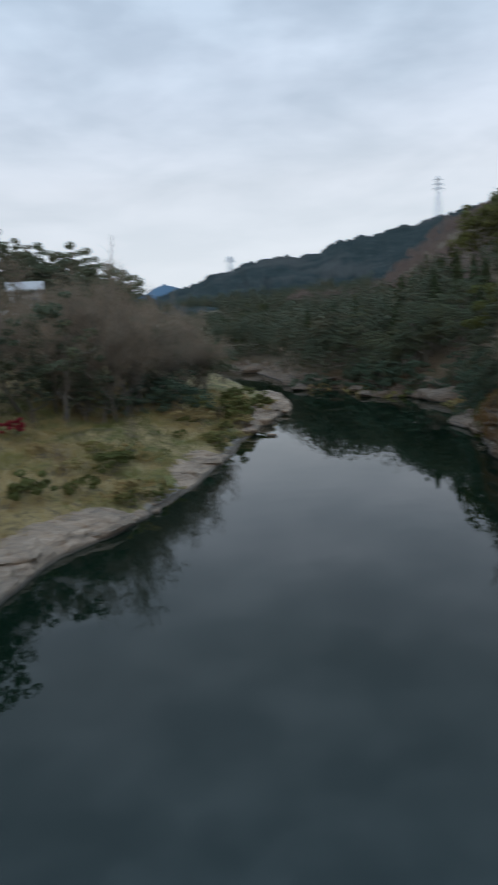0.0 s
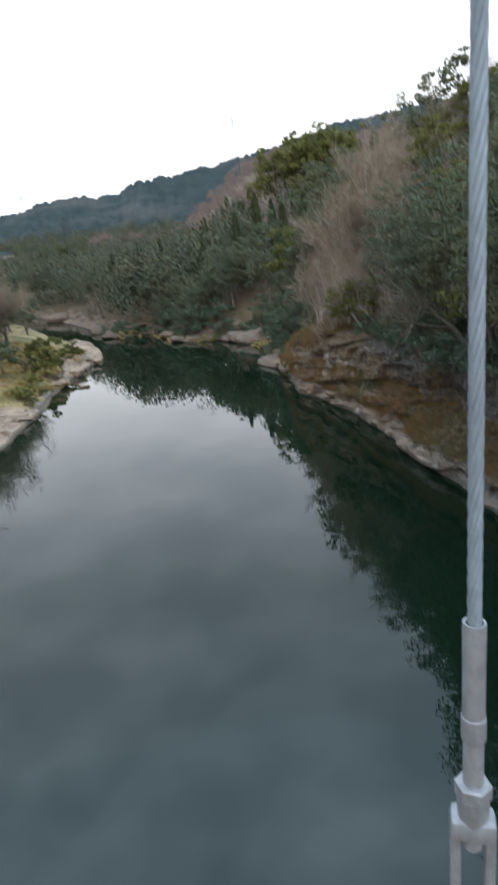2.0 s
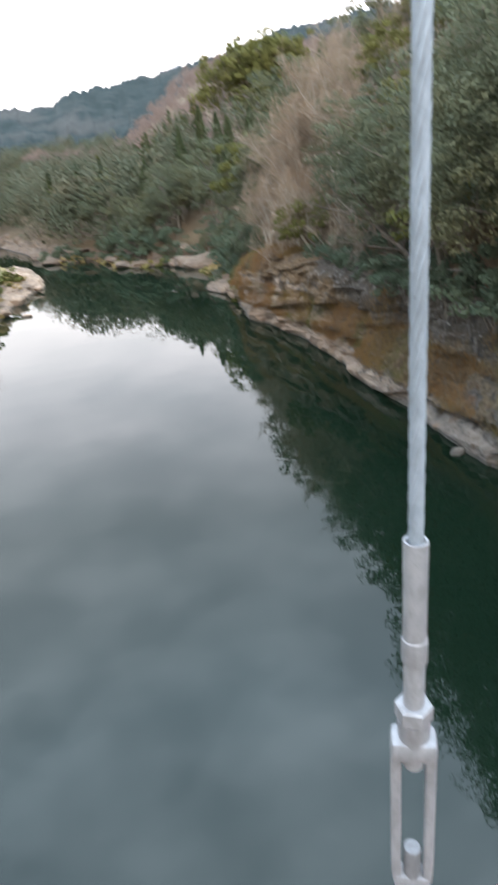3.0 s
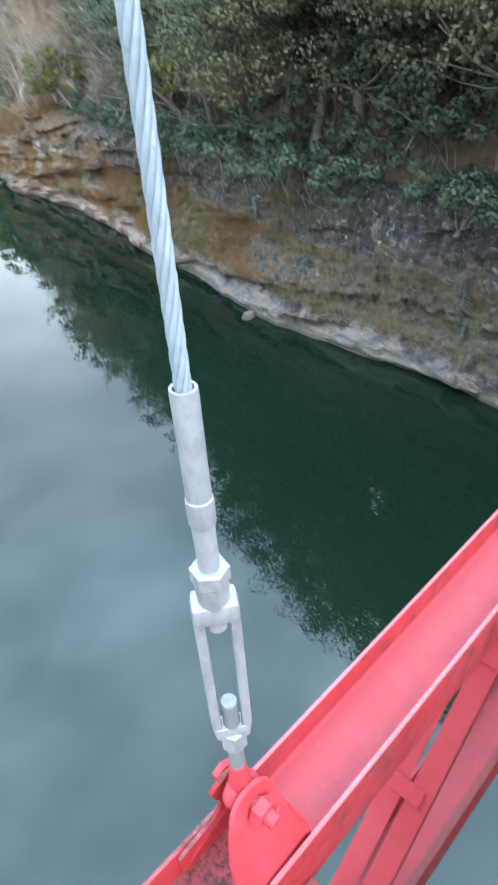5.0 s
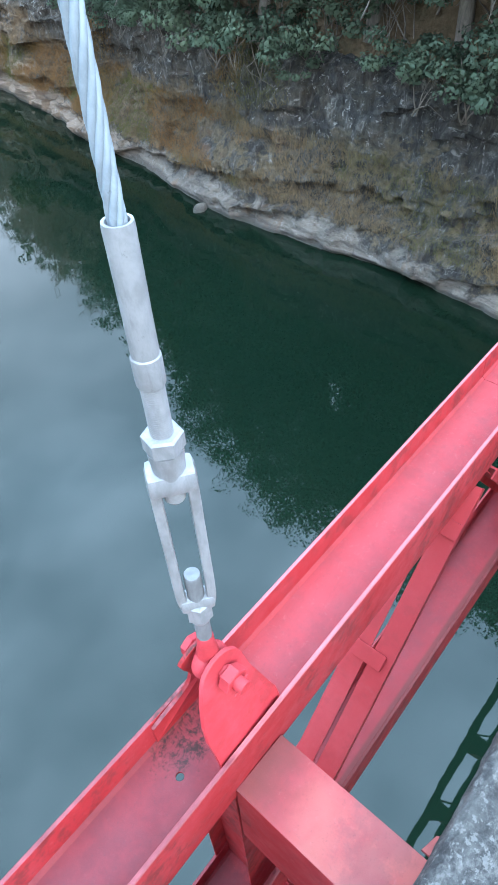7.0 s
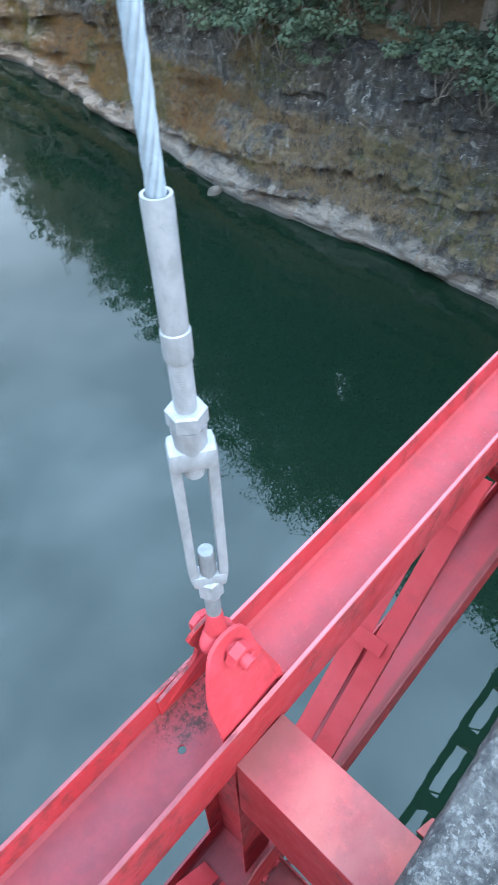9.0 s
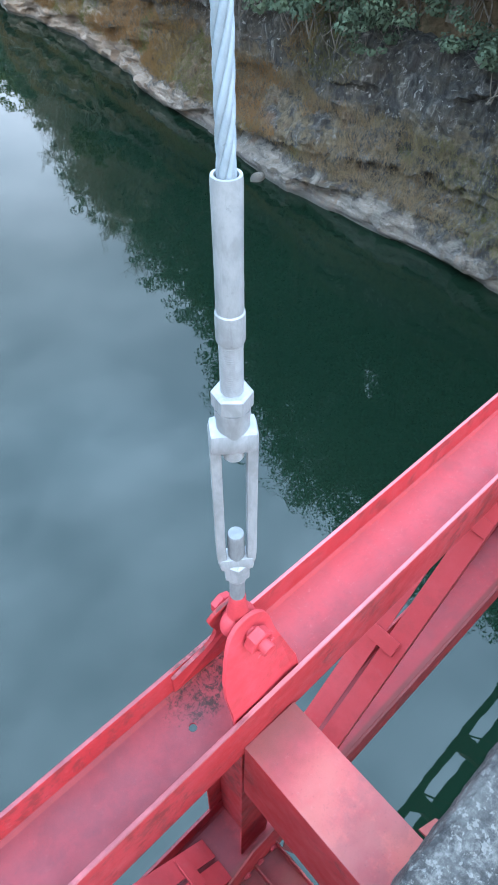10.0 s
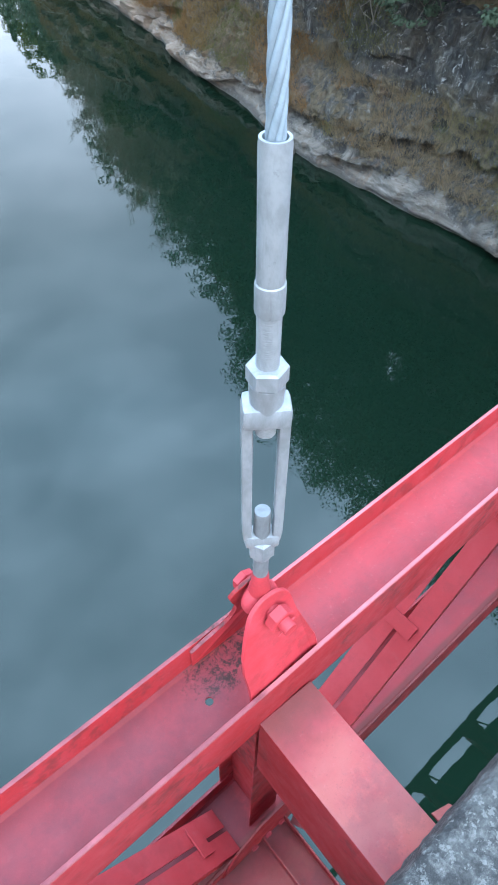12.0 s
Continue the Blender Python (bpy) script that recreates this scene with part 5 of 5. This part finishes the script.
# ---------------------------------------------------------------- the bridge
CH = 13.0          # top edge of the upper chord
LOW = 11.42        # top edge of the lower chord
HALF = 0.126       # half the upper chord's width
MID = 0.0125       # its middle line
PANEL = 3.0        # from crossbeam to crossbeam
SPAN = (-36.0, 39.0)

truss = thing("bridge_truss", "red painted steel stiffening truss of a suspension bridge", "bridge", (0, 0, 0))


def chord_section(half, h=0.123, full=0.25, t_f=0.014, t_w=0.009, lip=0.003):
    """A wide-flange beam lying on its side: upright flanges, flat web between; (y, z) from its top edge."""
    o, i = half, half - t_f
    return [(-i, -h), (-i, -full), (-o, -full), (-o, -lip), (-o + lip, 0), (-i - lip * 0.4, 0), (-i, -lip), (-i + 0.004, -h + t_w + 0.012), (-i + 0.016, -h + t_w),
            (i - 0.016, -h + t_w), (i - 0.004, -h + t_w + 0.012), (i, -lip), (i + lip * 0.4, 0), (o - lip, 0), (o, -lip), (o, -full), (i, -full), (i, -h)]


def chord(x0, x1, z, half=HALF, mid=MID):
    bm = bmesh.new()
    n = max(2, int((x1 - x0) / 1.5))
    pts = [((x0 + (x1 - x0) * k / n, mid, z), (0, 1, 0), (0, 0, 1)) for k in range(n + 1)]
    sweep(bm, pts, chord_section(half))
    return bm


def chord_with_hole(x0, x1, z, hole):
    """The piece of chord at the hanger, with a drilled hole through its web."""
    bm = chord(x0, x1, z)
    me = bpy.data.meshes.new("top_chord")
    bmesh.ops.recalc_face_normals(bm, faces=bm.faces)
    bm.to_mesh(me)
    bm.free()
    cut = bmesh.new()
    bmesh.ops.create_cone(cut, cap_ends=True, segments=28, radius1=hole[2], radius2=hole[2], depth=0.2, matrix=Matrix.Translation((hole[0], hole[1], z - 0.118)))
    cm = bpy.data.meshes.new("cutter")
    cut.to_mesh(cm)
    cut.free()
    a, b = new("top_chord", me), new("cutter", cm)
    mod = a.modifiers.new("hole", "BOOLEAN")
    mod.operation, mod.object, mod.solver = "DIFFERENCE", b, "EXACT"
    dg = bpy.context.evaluated_depsgraph_get()
    done = bpy.data.meshes.new_from_object(a.evaluated_get(dg))
    a.modifiers.clear()
    a.data = done
    bpy.data.objects.remove(b)
    done.materials.clear()
    done.materials.append(RED)
    a.parent = truss
    return a


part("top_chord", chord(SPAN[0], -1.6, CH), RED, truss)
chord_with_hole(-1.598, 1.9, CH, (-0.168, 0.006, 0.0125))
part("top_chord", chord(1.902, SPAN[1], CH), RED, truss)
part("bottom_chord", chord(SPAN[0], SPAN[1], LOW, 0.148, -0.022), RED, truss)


def crossbeam(x, skew=0.0):
    bm = bmesh.new()
    top, bot = 12.797, 12.36
    x0, x1 = x - 0.080, x + 0.122
    box(bm, x0, x1, -2.95, -0.1145, bot, top, 0.004)
    bmesh.ops.transform(bm, verts=bm.verts, matrix=Matrix.Translation((x, -0.13, 0)) @ Matrix.Rotation(skew, 4, "Z") @ Matrix.Translation((-x, 0.13, 0)))
    ob = part("crossbeam", bm, RED, truss)
    bm = bmesh.new()
    # web stiffener under the deck edge
    v = [bm.verts.new(p) for p in ((x1 + 0.001, -0.585, 12.79), (x1 + 0.001, -0.85, 12.79), (x1 + 0.16, -0.85, 12.79), (x1 + 0.055, -0.60, 12.79))]
    f = bm.faces.new(v)
    r = bmesh.ops.extrude_face_region(bm, geom=[f])
    bmesh.ops.translate(bm, verts=[g for g in r["geom"] if isinstance(g, bmesh.types.BMVert)], vec=(0, 0, -0.012))
    part("bracket", bm, RED, ob)
    return ob


def angle_bar(bm, a, b, y0, y1, leg, t, top=True):
    """A steel angle from a to b, (x, z) points, its flat leg upward between y0 and y1."""
    a, b = Vector((a[0], 0, a[1])), Vector((b[0], 0, b[1]))
    w = (b - a).normalized()
    up = Vector((0, 1, 0)).cross(w)
    if up.z < 0:
        up = -up
    yo, yi = (y1, y0) if abs(y1) > abs(y0) else (y0, y1)
    sg = 1 if yo > yi else -1
    sec = [(yi, 0), (yo, 0), (yo, -leg), (yo - sg * t, -leg), (yo - sg * t, -t), (yi, -t)]
    sweep(bm, [(a, (0, 1, 0), up), (b, (0, 1, 0), up)], sec)
    return w, up


def diagonal(xb, xt):
    """A braced pair of angles from the lower chord at xb to the upper chord at xt."""
    a, b = (xb, LOW - 0.082), (xt, CH - 0.262)
    bm = bmesh.new()
    w, up = angle_bar(bm, a, b, -0.046, -0.142, 0.05, 0.007)
    ob = part("diagonal", bm, RED_LIT, truss)
    bm = bmesh.new()
    angle_bar(bm, a, b, -0.026, 0.068, 0.05, 0.007)
    part("angle", bm, RED_LIT, ob)
    A, L = Vector((a[0], 0, a[1])), math.hypot(b[0] - a[0], b[1] - a[1])
    for t, y in ((0.11, -0.02), (0.536, -0.037), (0.889, -0.07)):
        bm = bmesh.new()
        m = Matrix.Translation(A + w * (L * t) + up * 0.004) @ Matrix((w, Vector((0, 1, 0)), up)).transposed().to_4x4()
        box(bm, -0.038, 0.038, y - 0.072, y + 0.072, 0.0005, 0.009, 0.002, m)
        part("batten_plate", bm, RED_LIT, ob)
    return ob


def node_post(x):
    bm = bmesh.new()
    for y0, y1 in ((-0.0985, -0.0905), (0.1155, 0.1235)):
        box(bm, x - 0.075, x + 0.085, y0, y1, LOW - 0.112, CH - 0.124, 0.002)
    box(bm, x - 0.004, x + 0.006, -0.0905, 0.1155, LOW - 0.112, CH - 0.124)
    ob = part("post", bm, RED, truss)
    bm = bmesh.new()
    # gusset at the foot, on the side of the deck
    prof = [(x - 0.30, LOW - 0.09), (x + 0.30, LOW - 0.09), (x + 0.22, LOW + 0.14), (x + 0.09, LOW + 0.27), (x - 0.08, LOW + 0.27), (x - 0.22, LOW + 0.14)]
    f = bm.faces.new([bm.verts.new((p[0], -0.1705, p[1])) for p in prof])
    r = bmesh.ops.extrude_face_region(bm, geom=[f])
    bmesh.ops.translate(bm, verts=[g for g in r["geom"] if isinstance(g, bmesh.types.BMVert)], vec=(0, -0.009, 0))
    part("foot_gusset", bm, RED, ob)
    for k in range(4):
        bm = bmesh.new()
        bmesh.ops.create_cone(bm, cap_ends=True, segments=6, radius1=0.017, radius2=0.017, depth=0.014,
                              matrix=Matrix.Translation((x - 0.12 + 0.08 * k, -0.1865, LOW - 0.045)) @ Matrix.Rotation(math.pi / 2, 4, "X"))
        part("bolt_head", bm, RED_FRESH, ob)
    return ob


def lower_strut(x):
    bm = bmesh.new()
    box(bm, x - 0.07, x + 0.07, -2.95, -0.172, LOW - 0.10, LOW - 0.092, 0.001)
    box(bm, x - 0.07, x - 0.062, -2.95, -0.172, LOW - 0.092, LOW - 0.03, 0.001)
    box(bm, x + 0.062, x + 0.07, -2.95, -0.172, LOW - 0.092, LOW - 0.03, 0.001)
    ob = part("lower_strut", bm, RED, truss)
    # flat gusset between the strut and the lower chord
    bm = bmesh.new()
    f = bm.faces.new([bm.verts.new((x + p, q, LOW - 0.087)) for p, q in ((-0.78, -0.172), (-0.072, -0.172), (-0.072, -0.95), (-0.20, -0.95))])
    r = bmesh.ops.extrude_face_region(bm, geom=[f])
    bmesh.ops.translate(bm, verts=[g for g in r["geom"] if isinstance(g, bmesh.types.BMVert)], vec=(0, 0, -0.010))
    part("gusset", bm, RED, ob)
    # brace in the plane of the lower chord
    bm = bmesh.new()
    a, b = Vector((x + 0.10, -0.20, LOW - 0.055)), Vector((x + 1.4, -2.9, LOW - 0.055))
    w = (b - a).normalized()
    v = Vector((0, 0, 1))
    u = w.cross(v)
    sweep(bm, [(a, u, v), (b, u, v)], [(-0.035, 0), (0.035, 0), (0.035, 0.006), (-0.028, 0.006), (-0.028, 0.07), (-0.035, 0.07)])
    part("wind_brace", bm, RED, ob)
    return ob


k0, k1 = -6, 7
for k in range(k0, k1 + 1):
    x = k * PANEL
    crossbeam(x, radians(-1.5) if k == 0 else 0.0)
    node_post(x)
    lower_strut(x)
    diagonal(x + 0.17, x + 1.43)
    diagonal(x - 0.17, x - 1.43)


def hanger_plate(sign):
    """Lug plate for the hanger's pin: wide at the flange, rounded at the eye, leaning in to the middle of the chord."""
    bm = bmesh.new()
    prof = [(-0.092, 12.90), (-0.100, 13.04), (-0.107, 13.12), (-0.104, 13.195), (-0.088, 13.262)]
    for k in range(11):
        a = radians(162 - 150 * k / 10)
        prof.append((-0.006 + 0.070 * math.cos(a), 13.297 + 0.070 * math.sin(a)))
    prof += [(0.076, 13.245), (0.118, 13.112), (0.140, 13.050), (0.146, 13.00), (0.146, 12.90)]
    if sign < 0:
        # the outer one runs up from the flange in a hollow curve to a smaller eye
        prof = [(-0.145, 12.90), (-0.145, 12.985), (-0.100, 13.001), (-0.058, 13.018), (-0.028, 13.036), (-0.012, 13.058), (-0.006, 13.090), (-0.008, 13.140), (-0.020, 13.195), (-0.042, 13.245)]
        for k in range(11):
            a = radians(172 - 172 * k / 10)
            prof.append((-0.004 + 0.056 * math.cos(a), 13.297 + 0.056 * math.sin(a)))
        prof += [(0.066, 13.23), (0.094, 13.13), (0.128, 13.05), (0.146, 13.00), (0.146, 12.90)]

    def y_at(z):
        rise = max(0, z - 12.99)
        return -0.0925 + 0.16 * rise if sign > 0 else -0.1175 + 0.23 * rise
    t = 0.012
    front = [bm.verts.new((p[0], sign * -(y_at(p[1]) - t / 2) * -1, p[1])) for p in prof]
    back = [bm.verts.new((p[0], sign * -(y_at(p[1]) + t / 2) * -1, p[1])) for p in prof]
    bm.faces.new(front)
    bm.faces.new(back[::-1])
    n = len(prof)
    for k in range(n):
        bm.faces.new((front[k], back[k], back[(k + 1) % n], front[(k + 1) % n]))
    es = [e for e in bm.edges if len(e.link_faces) == 2 and any(len(f.verts) > 4 for f in e.link_faces)]
    bmesh.ops.bevel(bm, geom=es, offset=0.0018, segments=1, affect="EDGES")
    if sign < 0:
        return part("lug_plate", bm, RED, truss, "stained dark red lug plate")
    return part("lug_plate", bm, RED_FRESH, truss, "freshly painted bright red lug plate")


hanger_plate(1)
hanger_plate(-1)


def deck():
    bm = bmesh.new()
    top, bot, y0, y1 = 13.10, 12.804, -0.612, -2.95
    rng = np.random.RandomState(3)
    sec = [(y0 - 0.02, bot), (y0 + 0.004, bot + 0.02), (y0 + 0.002, top - 0.035), (y0 - 0.006, top - 0.014), (y0 - 0.022, top - 0.003), (y0 - 0.05, top), (y0 - 0.26, top + 0.004),
           (y0 - 0.29, top - 0.01), (y0 - 0.30, top - 0.10), (y1, top - 0.10), (y1, bot)]
    pts = []
    xs = np.concatenate([np.linspace(SPAN[0], -1.2, 20), np.linspace(-1.15, 2.0, 130), np.linspace(2.1, SPAN[1], 20)])
    rings = []
    for x in xs:
        near = -1.2 < x < 2.0
        j = rng.normal(0, 0.0022 if near else 0, (len(sec), 2))
        rings.append([bm.verts.new((x, p[0] + q[0], p[1] + q[1])) for p, q in zip(sec, j)])
    n = len(sec)
    for a, b in zip(rings, rings[1:]):
        for k in range(n):
            bm.faces.new((a[k], a[(k + 1) % n], b[(k + 1) % n], b[k]))
    bm.faces.new(rings[0])
    bm.faces.new(rings[-1])
    me = bpy.data.meshes.new("bridge_deck")
    bmesh.ops.recalc_face_normals(bm, faces=bm.faces)
    bm.to_mesh(me)
    bm.free()
    me.materials.append(CONCRETE)
    tagged(new("bridge_deck", me), "rough weathered grey concrete deck edge of the bridge", "bridge deck", kind="structure")


deck()

# ---------------------------------------------------------------- the hanger
PIN = 13.305
hanger = thing("hanger", "galvanised wire rope hanger with a turnbuckle, pinned to the red chord", "bridge hanger", (0.0015, 0, PIN))
hanger.rotation_euler = (radians(0.4), radians(-1.1), 0)


def z_(z):
    return z - PIN


def hex_prism(bm, r, z0, z1, cham=0.006, turn=0.3):
    seg = 6
    rings = []
    for rr, z in ((r - cham, z0), (r, z0 + cham * 0.7), (r, z1 - cham * 0.7), (r - cham, z1)):
        rings.append([bm.verts.new((rr * math.cos(turn + 2 * math.pi * k / seg), rr * math.sin(turn + 2 * math.pi * k / seg), z)) for k in range(seg)])
    for a, b in zip(rings, rings[1:]):
        for k in range(seg):
            bm.faces.new((a[k], a[(k + 1) % seg], b[(k + 1) % seg], b[k]))
    bm.faces.new(rings[0][::-1])
    bm.faces.new(rings[-1])


def rope_strand(k, parent):
    """One of the six strands: its own wires show as ribs that wind round it."""
    bm = bmesh.new()
    r0, rs = 0.0078, 0.0045
    lay = -0.215
    rings = []
    z, zs = z_(14.395), []
    while z < z_(17.6):
        zs.append(z)
        z += 0.006 if z < z_(15.75) else 0.03
    seg = 22
    for z in zs:
        a = -2 * math.pi * z / lay + 2 * math.pi * k / 6
        c = Vector((r0 * math.cos(a), r0 * math.sin(a), z))
        tan = Vector((math.sin(a) * 2 * math.pi * r0 / lay, -math.cos(a) * 2 * math.pi * r0 / lay, 1)).normalized()
        u = Vector((math.cos(a), math.sin(a), 0))
        v = tan.cross(u)
        ring = []
        for j in range(seg):
            t = 2 * math.pi * j / seg
            r = rs * (1 + 0.07 * abs(math.cos(4.5 * t + 2 * math.pi * z / 0.07)))
            ring.append(bm.verts.new(c + u * (r * math.cos(t)) + v * (r * math.sin(t))))
        rings.append(ring)
    for a, b in zip(rings, rings[1:]):
        for j in range(seg):
            bm.faces.new((a[j], a[(j + 1) % seg], b[(j + 1) % seg], b[j]))
    bm.faces.new(rings[0][::-1])
    bm.faces.new(rings[-1])
    part("strand", bm, ROPE, parent, "", True)


bm = bmesh.new()
lathe(bm, [(0.0062, z_(14.30)), (0.0062, z_(17.6))], 10)
rope = part("wire_rope", bm, ROPE, hanger, "twisted galvanised wire rope")
for k in range(6):
    rope_strand(k, rope)

bm = bmesh.new()
lathe(bm, [(0.0195, z_(14.222)), (0.0205, z_(14.232)), (0.0202, z_(14.30)), (0.0207, z_(14.416)), (0.0198, z_(14.4235)), (0.0158, z_(14.4235)), (0.0148, z_(14.418)), (0.0145, z_(14.37)), (0.004, z_(14.368))], 40)
part("socket", bm, GALV, hanger, "long tubular galvanised rope socket", True)
bm = bmesh.new()
lathe(bm, [(0.0192, z_(14.176)), (0.0220, z_(14.178)), (0.0226, z_(14.182)), (0.0226, z_(14.222)), (0.0222, z_(14.227)), (0.0204, z_(14.229))], 40)
part("collar", bm, GALV, hanger, "", True)
bm = bmesh.new()
prof, z = [], 13.922
prof.append((0.0165, z_(13.918)))
while z < 14.170:
    prof += [(0.0189, z_(z)), (0.0189, z_(z + 0.0014)), (0.0185, z_(z + 0.0024)), (0.0185, z_(z + 0.0030))]
    z += 0.0042
prof += [(0.0188, z_(z)), (0.0188, z_(14.184))]
lathe(bm, prof, 32)
part("threaded_rod", bm, GALV, hanger)
bm = bmesh.new()
hex_prism(bm, 0.0345, z_(14.041), z_(14.077), 0.005)
part("lock_nut", bm, GALV, hanger, "large hexagonal galvanised lock nut")


def turnbuckle():
    bm = bmesh.new()
    # neck and lower hexagon
    lathe(bm, [(0.0275, z_(13.972)), (0.0282, z_(13.995)), (0.0290, z_(14.020)), (0.0302, z_(14.024)), (0.0302, z_(14.041))], 32)
    box(bm, -0.0425, 0.0425, -0.0285, 0.0285, z_(13.950), z_(13.998), 0.0130)
    box(bm, -0.0385, 0.0385, -0.0200, 0.0200, z_(13.558), z_(13.604), 0.0150)
    hex_prism(bm, 0.0305, z_(13.520), z_(13.580), 0.006, 0.55)
    lathe(bm, [(0.0200, z_(13.506)), (0.0235, z_(13.512)), (0.0250, z_(13.524))], 24)
    for s in (-1, 1):
        # forged side bar, its ends drawn in to the necks
        path = [(0.0262, 13.576, 0.0140), (0.0300, 13.592, 0.0150), (0.0320, 13.615, 0.0145), (0.0325, 13.65, 0.0132), (0.0325, 13.76, 0.0126), (0.0325, 13.86, 0.0132), (0.0326, 13.925, 0.0150), (0.0324, 13.955, 0.0168), (0.0318, 13.980, 0.0172)]
        rings = []
        for i, (x, z, h) in enumerate(path):
            p0, p1 = path[max(i - 1, 0)], path[min(i + 1, len(path) - 1)]
            tx, tz = p1[0] - p0[0], p1[1] - p0[1]
            L = math.hypot(tx, tz)
            nx, nz = tz / L, -tx / L
            ring = []
            for j in range(14):
                t = 2 * math.pi * j / 14
                a = 0.0102 * math.copysign(abs(math.cos(t)) ** 0.28, math.cos(t)) * (1.0 if i not in (0, len(path) - 1) else 0.8)
                b = h * math.copysign(abs(math.sin(t)) ** 0.28, math.sin(t))
                ring.append(bm.verts.new((s * (x + nx * a), b, z_(z) + nz * a)))
            rings.append(ring)
        for a, b in zip(rings, rings[1:]):
            for j in range(14):
                bm.faces.new((a[j], a[(j + 1) % 14], b[(j + 1) % 14], b[j]))
        bm.faces.new(rings[0][::-1])
        bm.faces.new(rings[-1])
    bmesh.ops.rotate(bm, verts=bm.verts, cent=(0, 0, 0), matrix=Matrix.Rotation(radians(-36), 3, "Z"))
    return part("turnbuckle_body", bm, GALV, hanger, "open forged galvanised turnbuckle frame", True)


turnbuckle()
bm = bmesh.new()
lathe(bm, [(0.0180, z_(13.40)), (0.0180, z_(13.672)), (0.0170, z_(13.677)), (0.0160, z_(13.679))], 32)
part("lower_rod", bm, STEEL, hanger, "bare grey steel rod end", False)


def eye():
    bm = bmesh.new()
    # forged eye round the pin, with a neck up to the rod
    seg, R, rr = 32, 0.043, 0.024
    rings = []
    for i in range(seg):
        a = 2 * math.pi * i / seg
        ring = []
        for j in range(14):
            t = 2 * math.pi * j / 14
            q = R * 0.72 + rr * 0.85 * math.cos(t)
            ring.append(bm.verts.new((q * math.cos(a), rr * 1.05 * math.sin(t), q * math.sin(a))))
        rings.append(ring)
    for i in range(seg):
        a, b = rings[i], rings[(i + 1) % seg]
        for j in range(14):
            bm.faces.new((a[j], a[(j + 1) % 14], b[(j + 1) % 14], b[j]))
    lathe(bm, [(0.030, 0.030), (0.027, 0.055), (0.0220, 0.082), (0.0198, 0.120), (0.0185, 0.126)], 24)
    return part("eye", bm, RED_FRESH, hanger, "bright red painted forged eye", True)


eye()
bm = bmesh.new()
ax = Matrix.Rotation(math.pi / 2, 4, "X")
bmesh.ops.create_cone(bm, cap_ends=True, segments=24, radius1=0.0190, radius2=0.0190, depth=0.185, matrix=Matrix.Translation((0, -0.022, 0)) @ ax)
pin = part("pin_bolt", bm, RED_FRESH, hanger, "bright red painted pin bolt", False)
bm = bmesh.new()
hex_prism(bm, 0.0360, -0.016, 0.016, 0.004, 0.2)
bmesh.ops.transform(bm, verts=bm.verts, matrix=Matrix.Translation((0, -0.072, 0)) @ ax)
part("nut", bm, RED_FRESH, pin)
bm = bmesh.new()
hex_prism(bm, 0.0310, -0.011, 0.011, 0.004, 0.5)
bmesh.ops.transform(bm, verts=bm.verts, matrix=Matrix.Translation((0, 0.062, 0)) @ ax)
part("bolt_head", bm, RED_FRESH, pin)
bm = bmesh.new()
bmesh.ops.create_cone(bm, cap_ends=True, segments=8, radius1=0.0028, radius2=0.0028, depth=0.062, matrix=Matrix.Translation((0, -0.100, -0.002)) @ Matrix.Rotation(0.9, 4, "Y"))
part("split_pin", bm, RED_FRESH, pin)
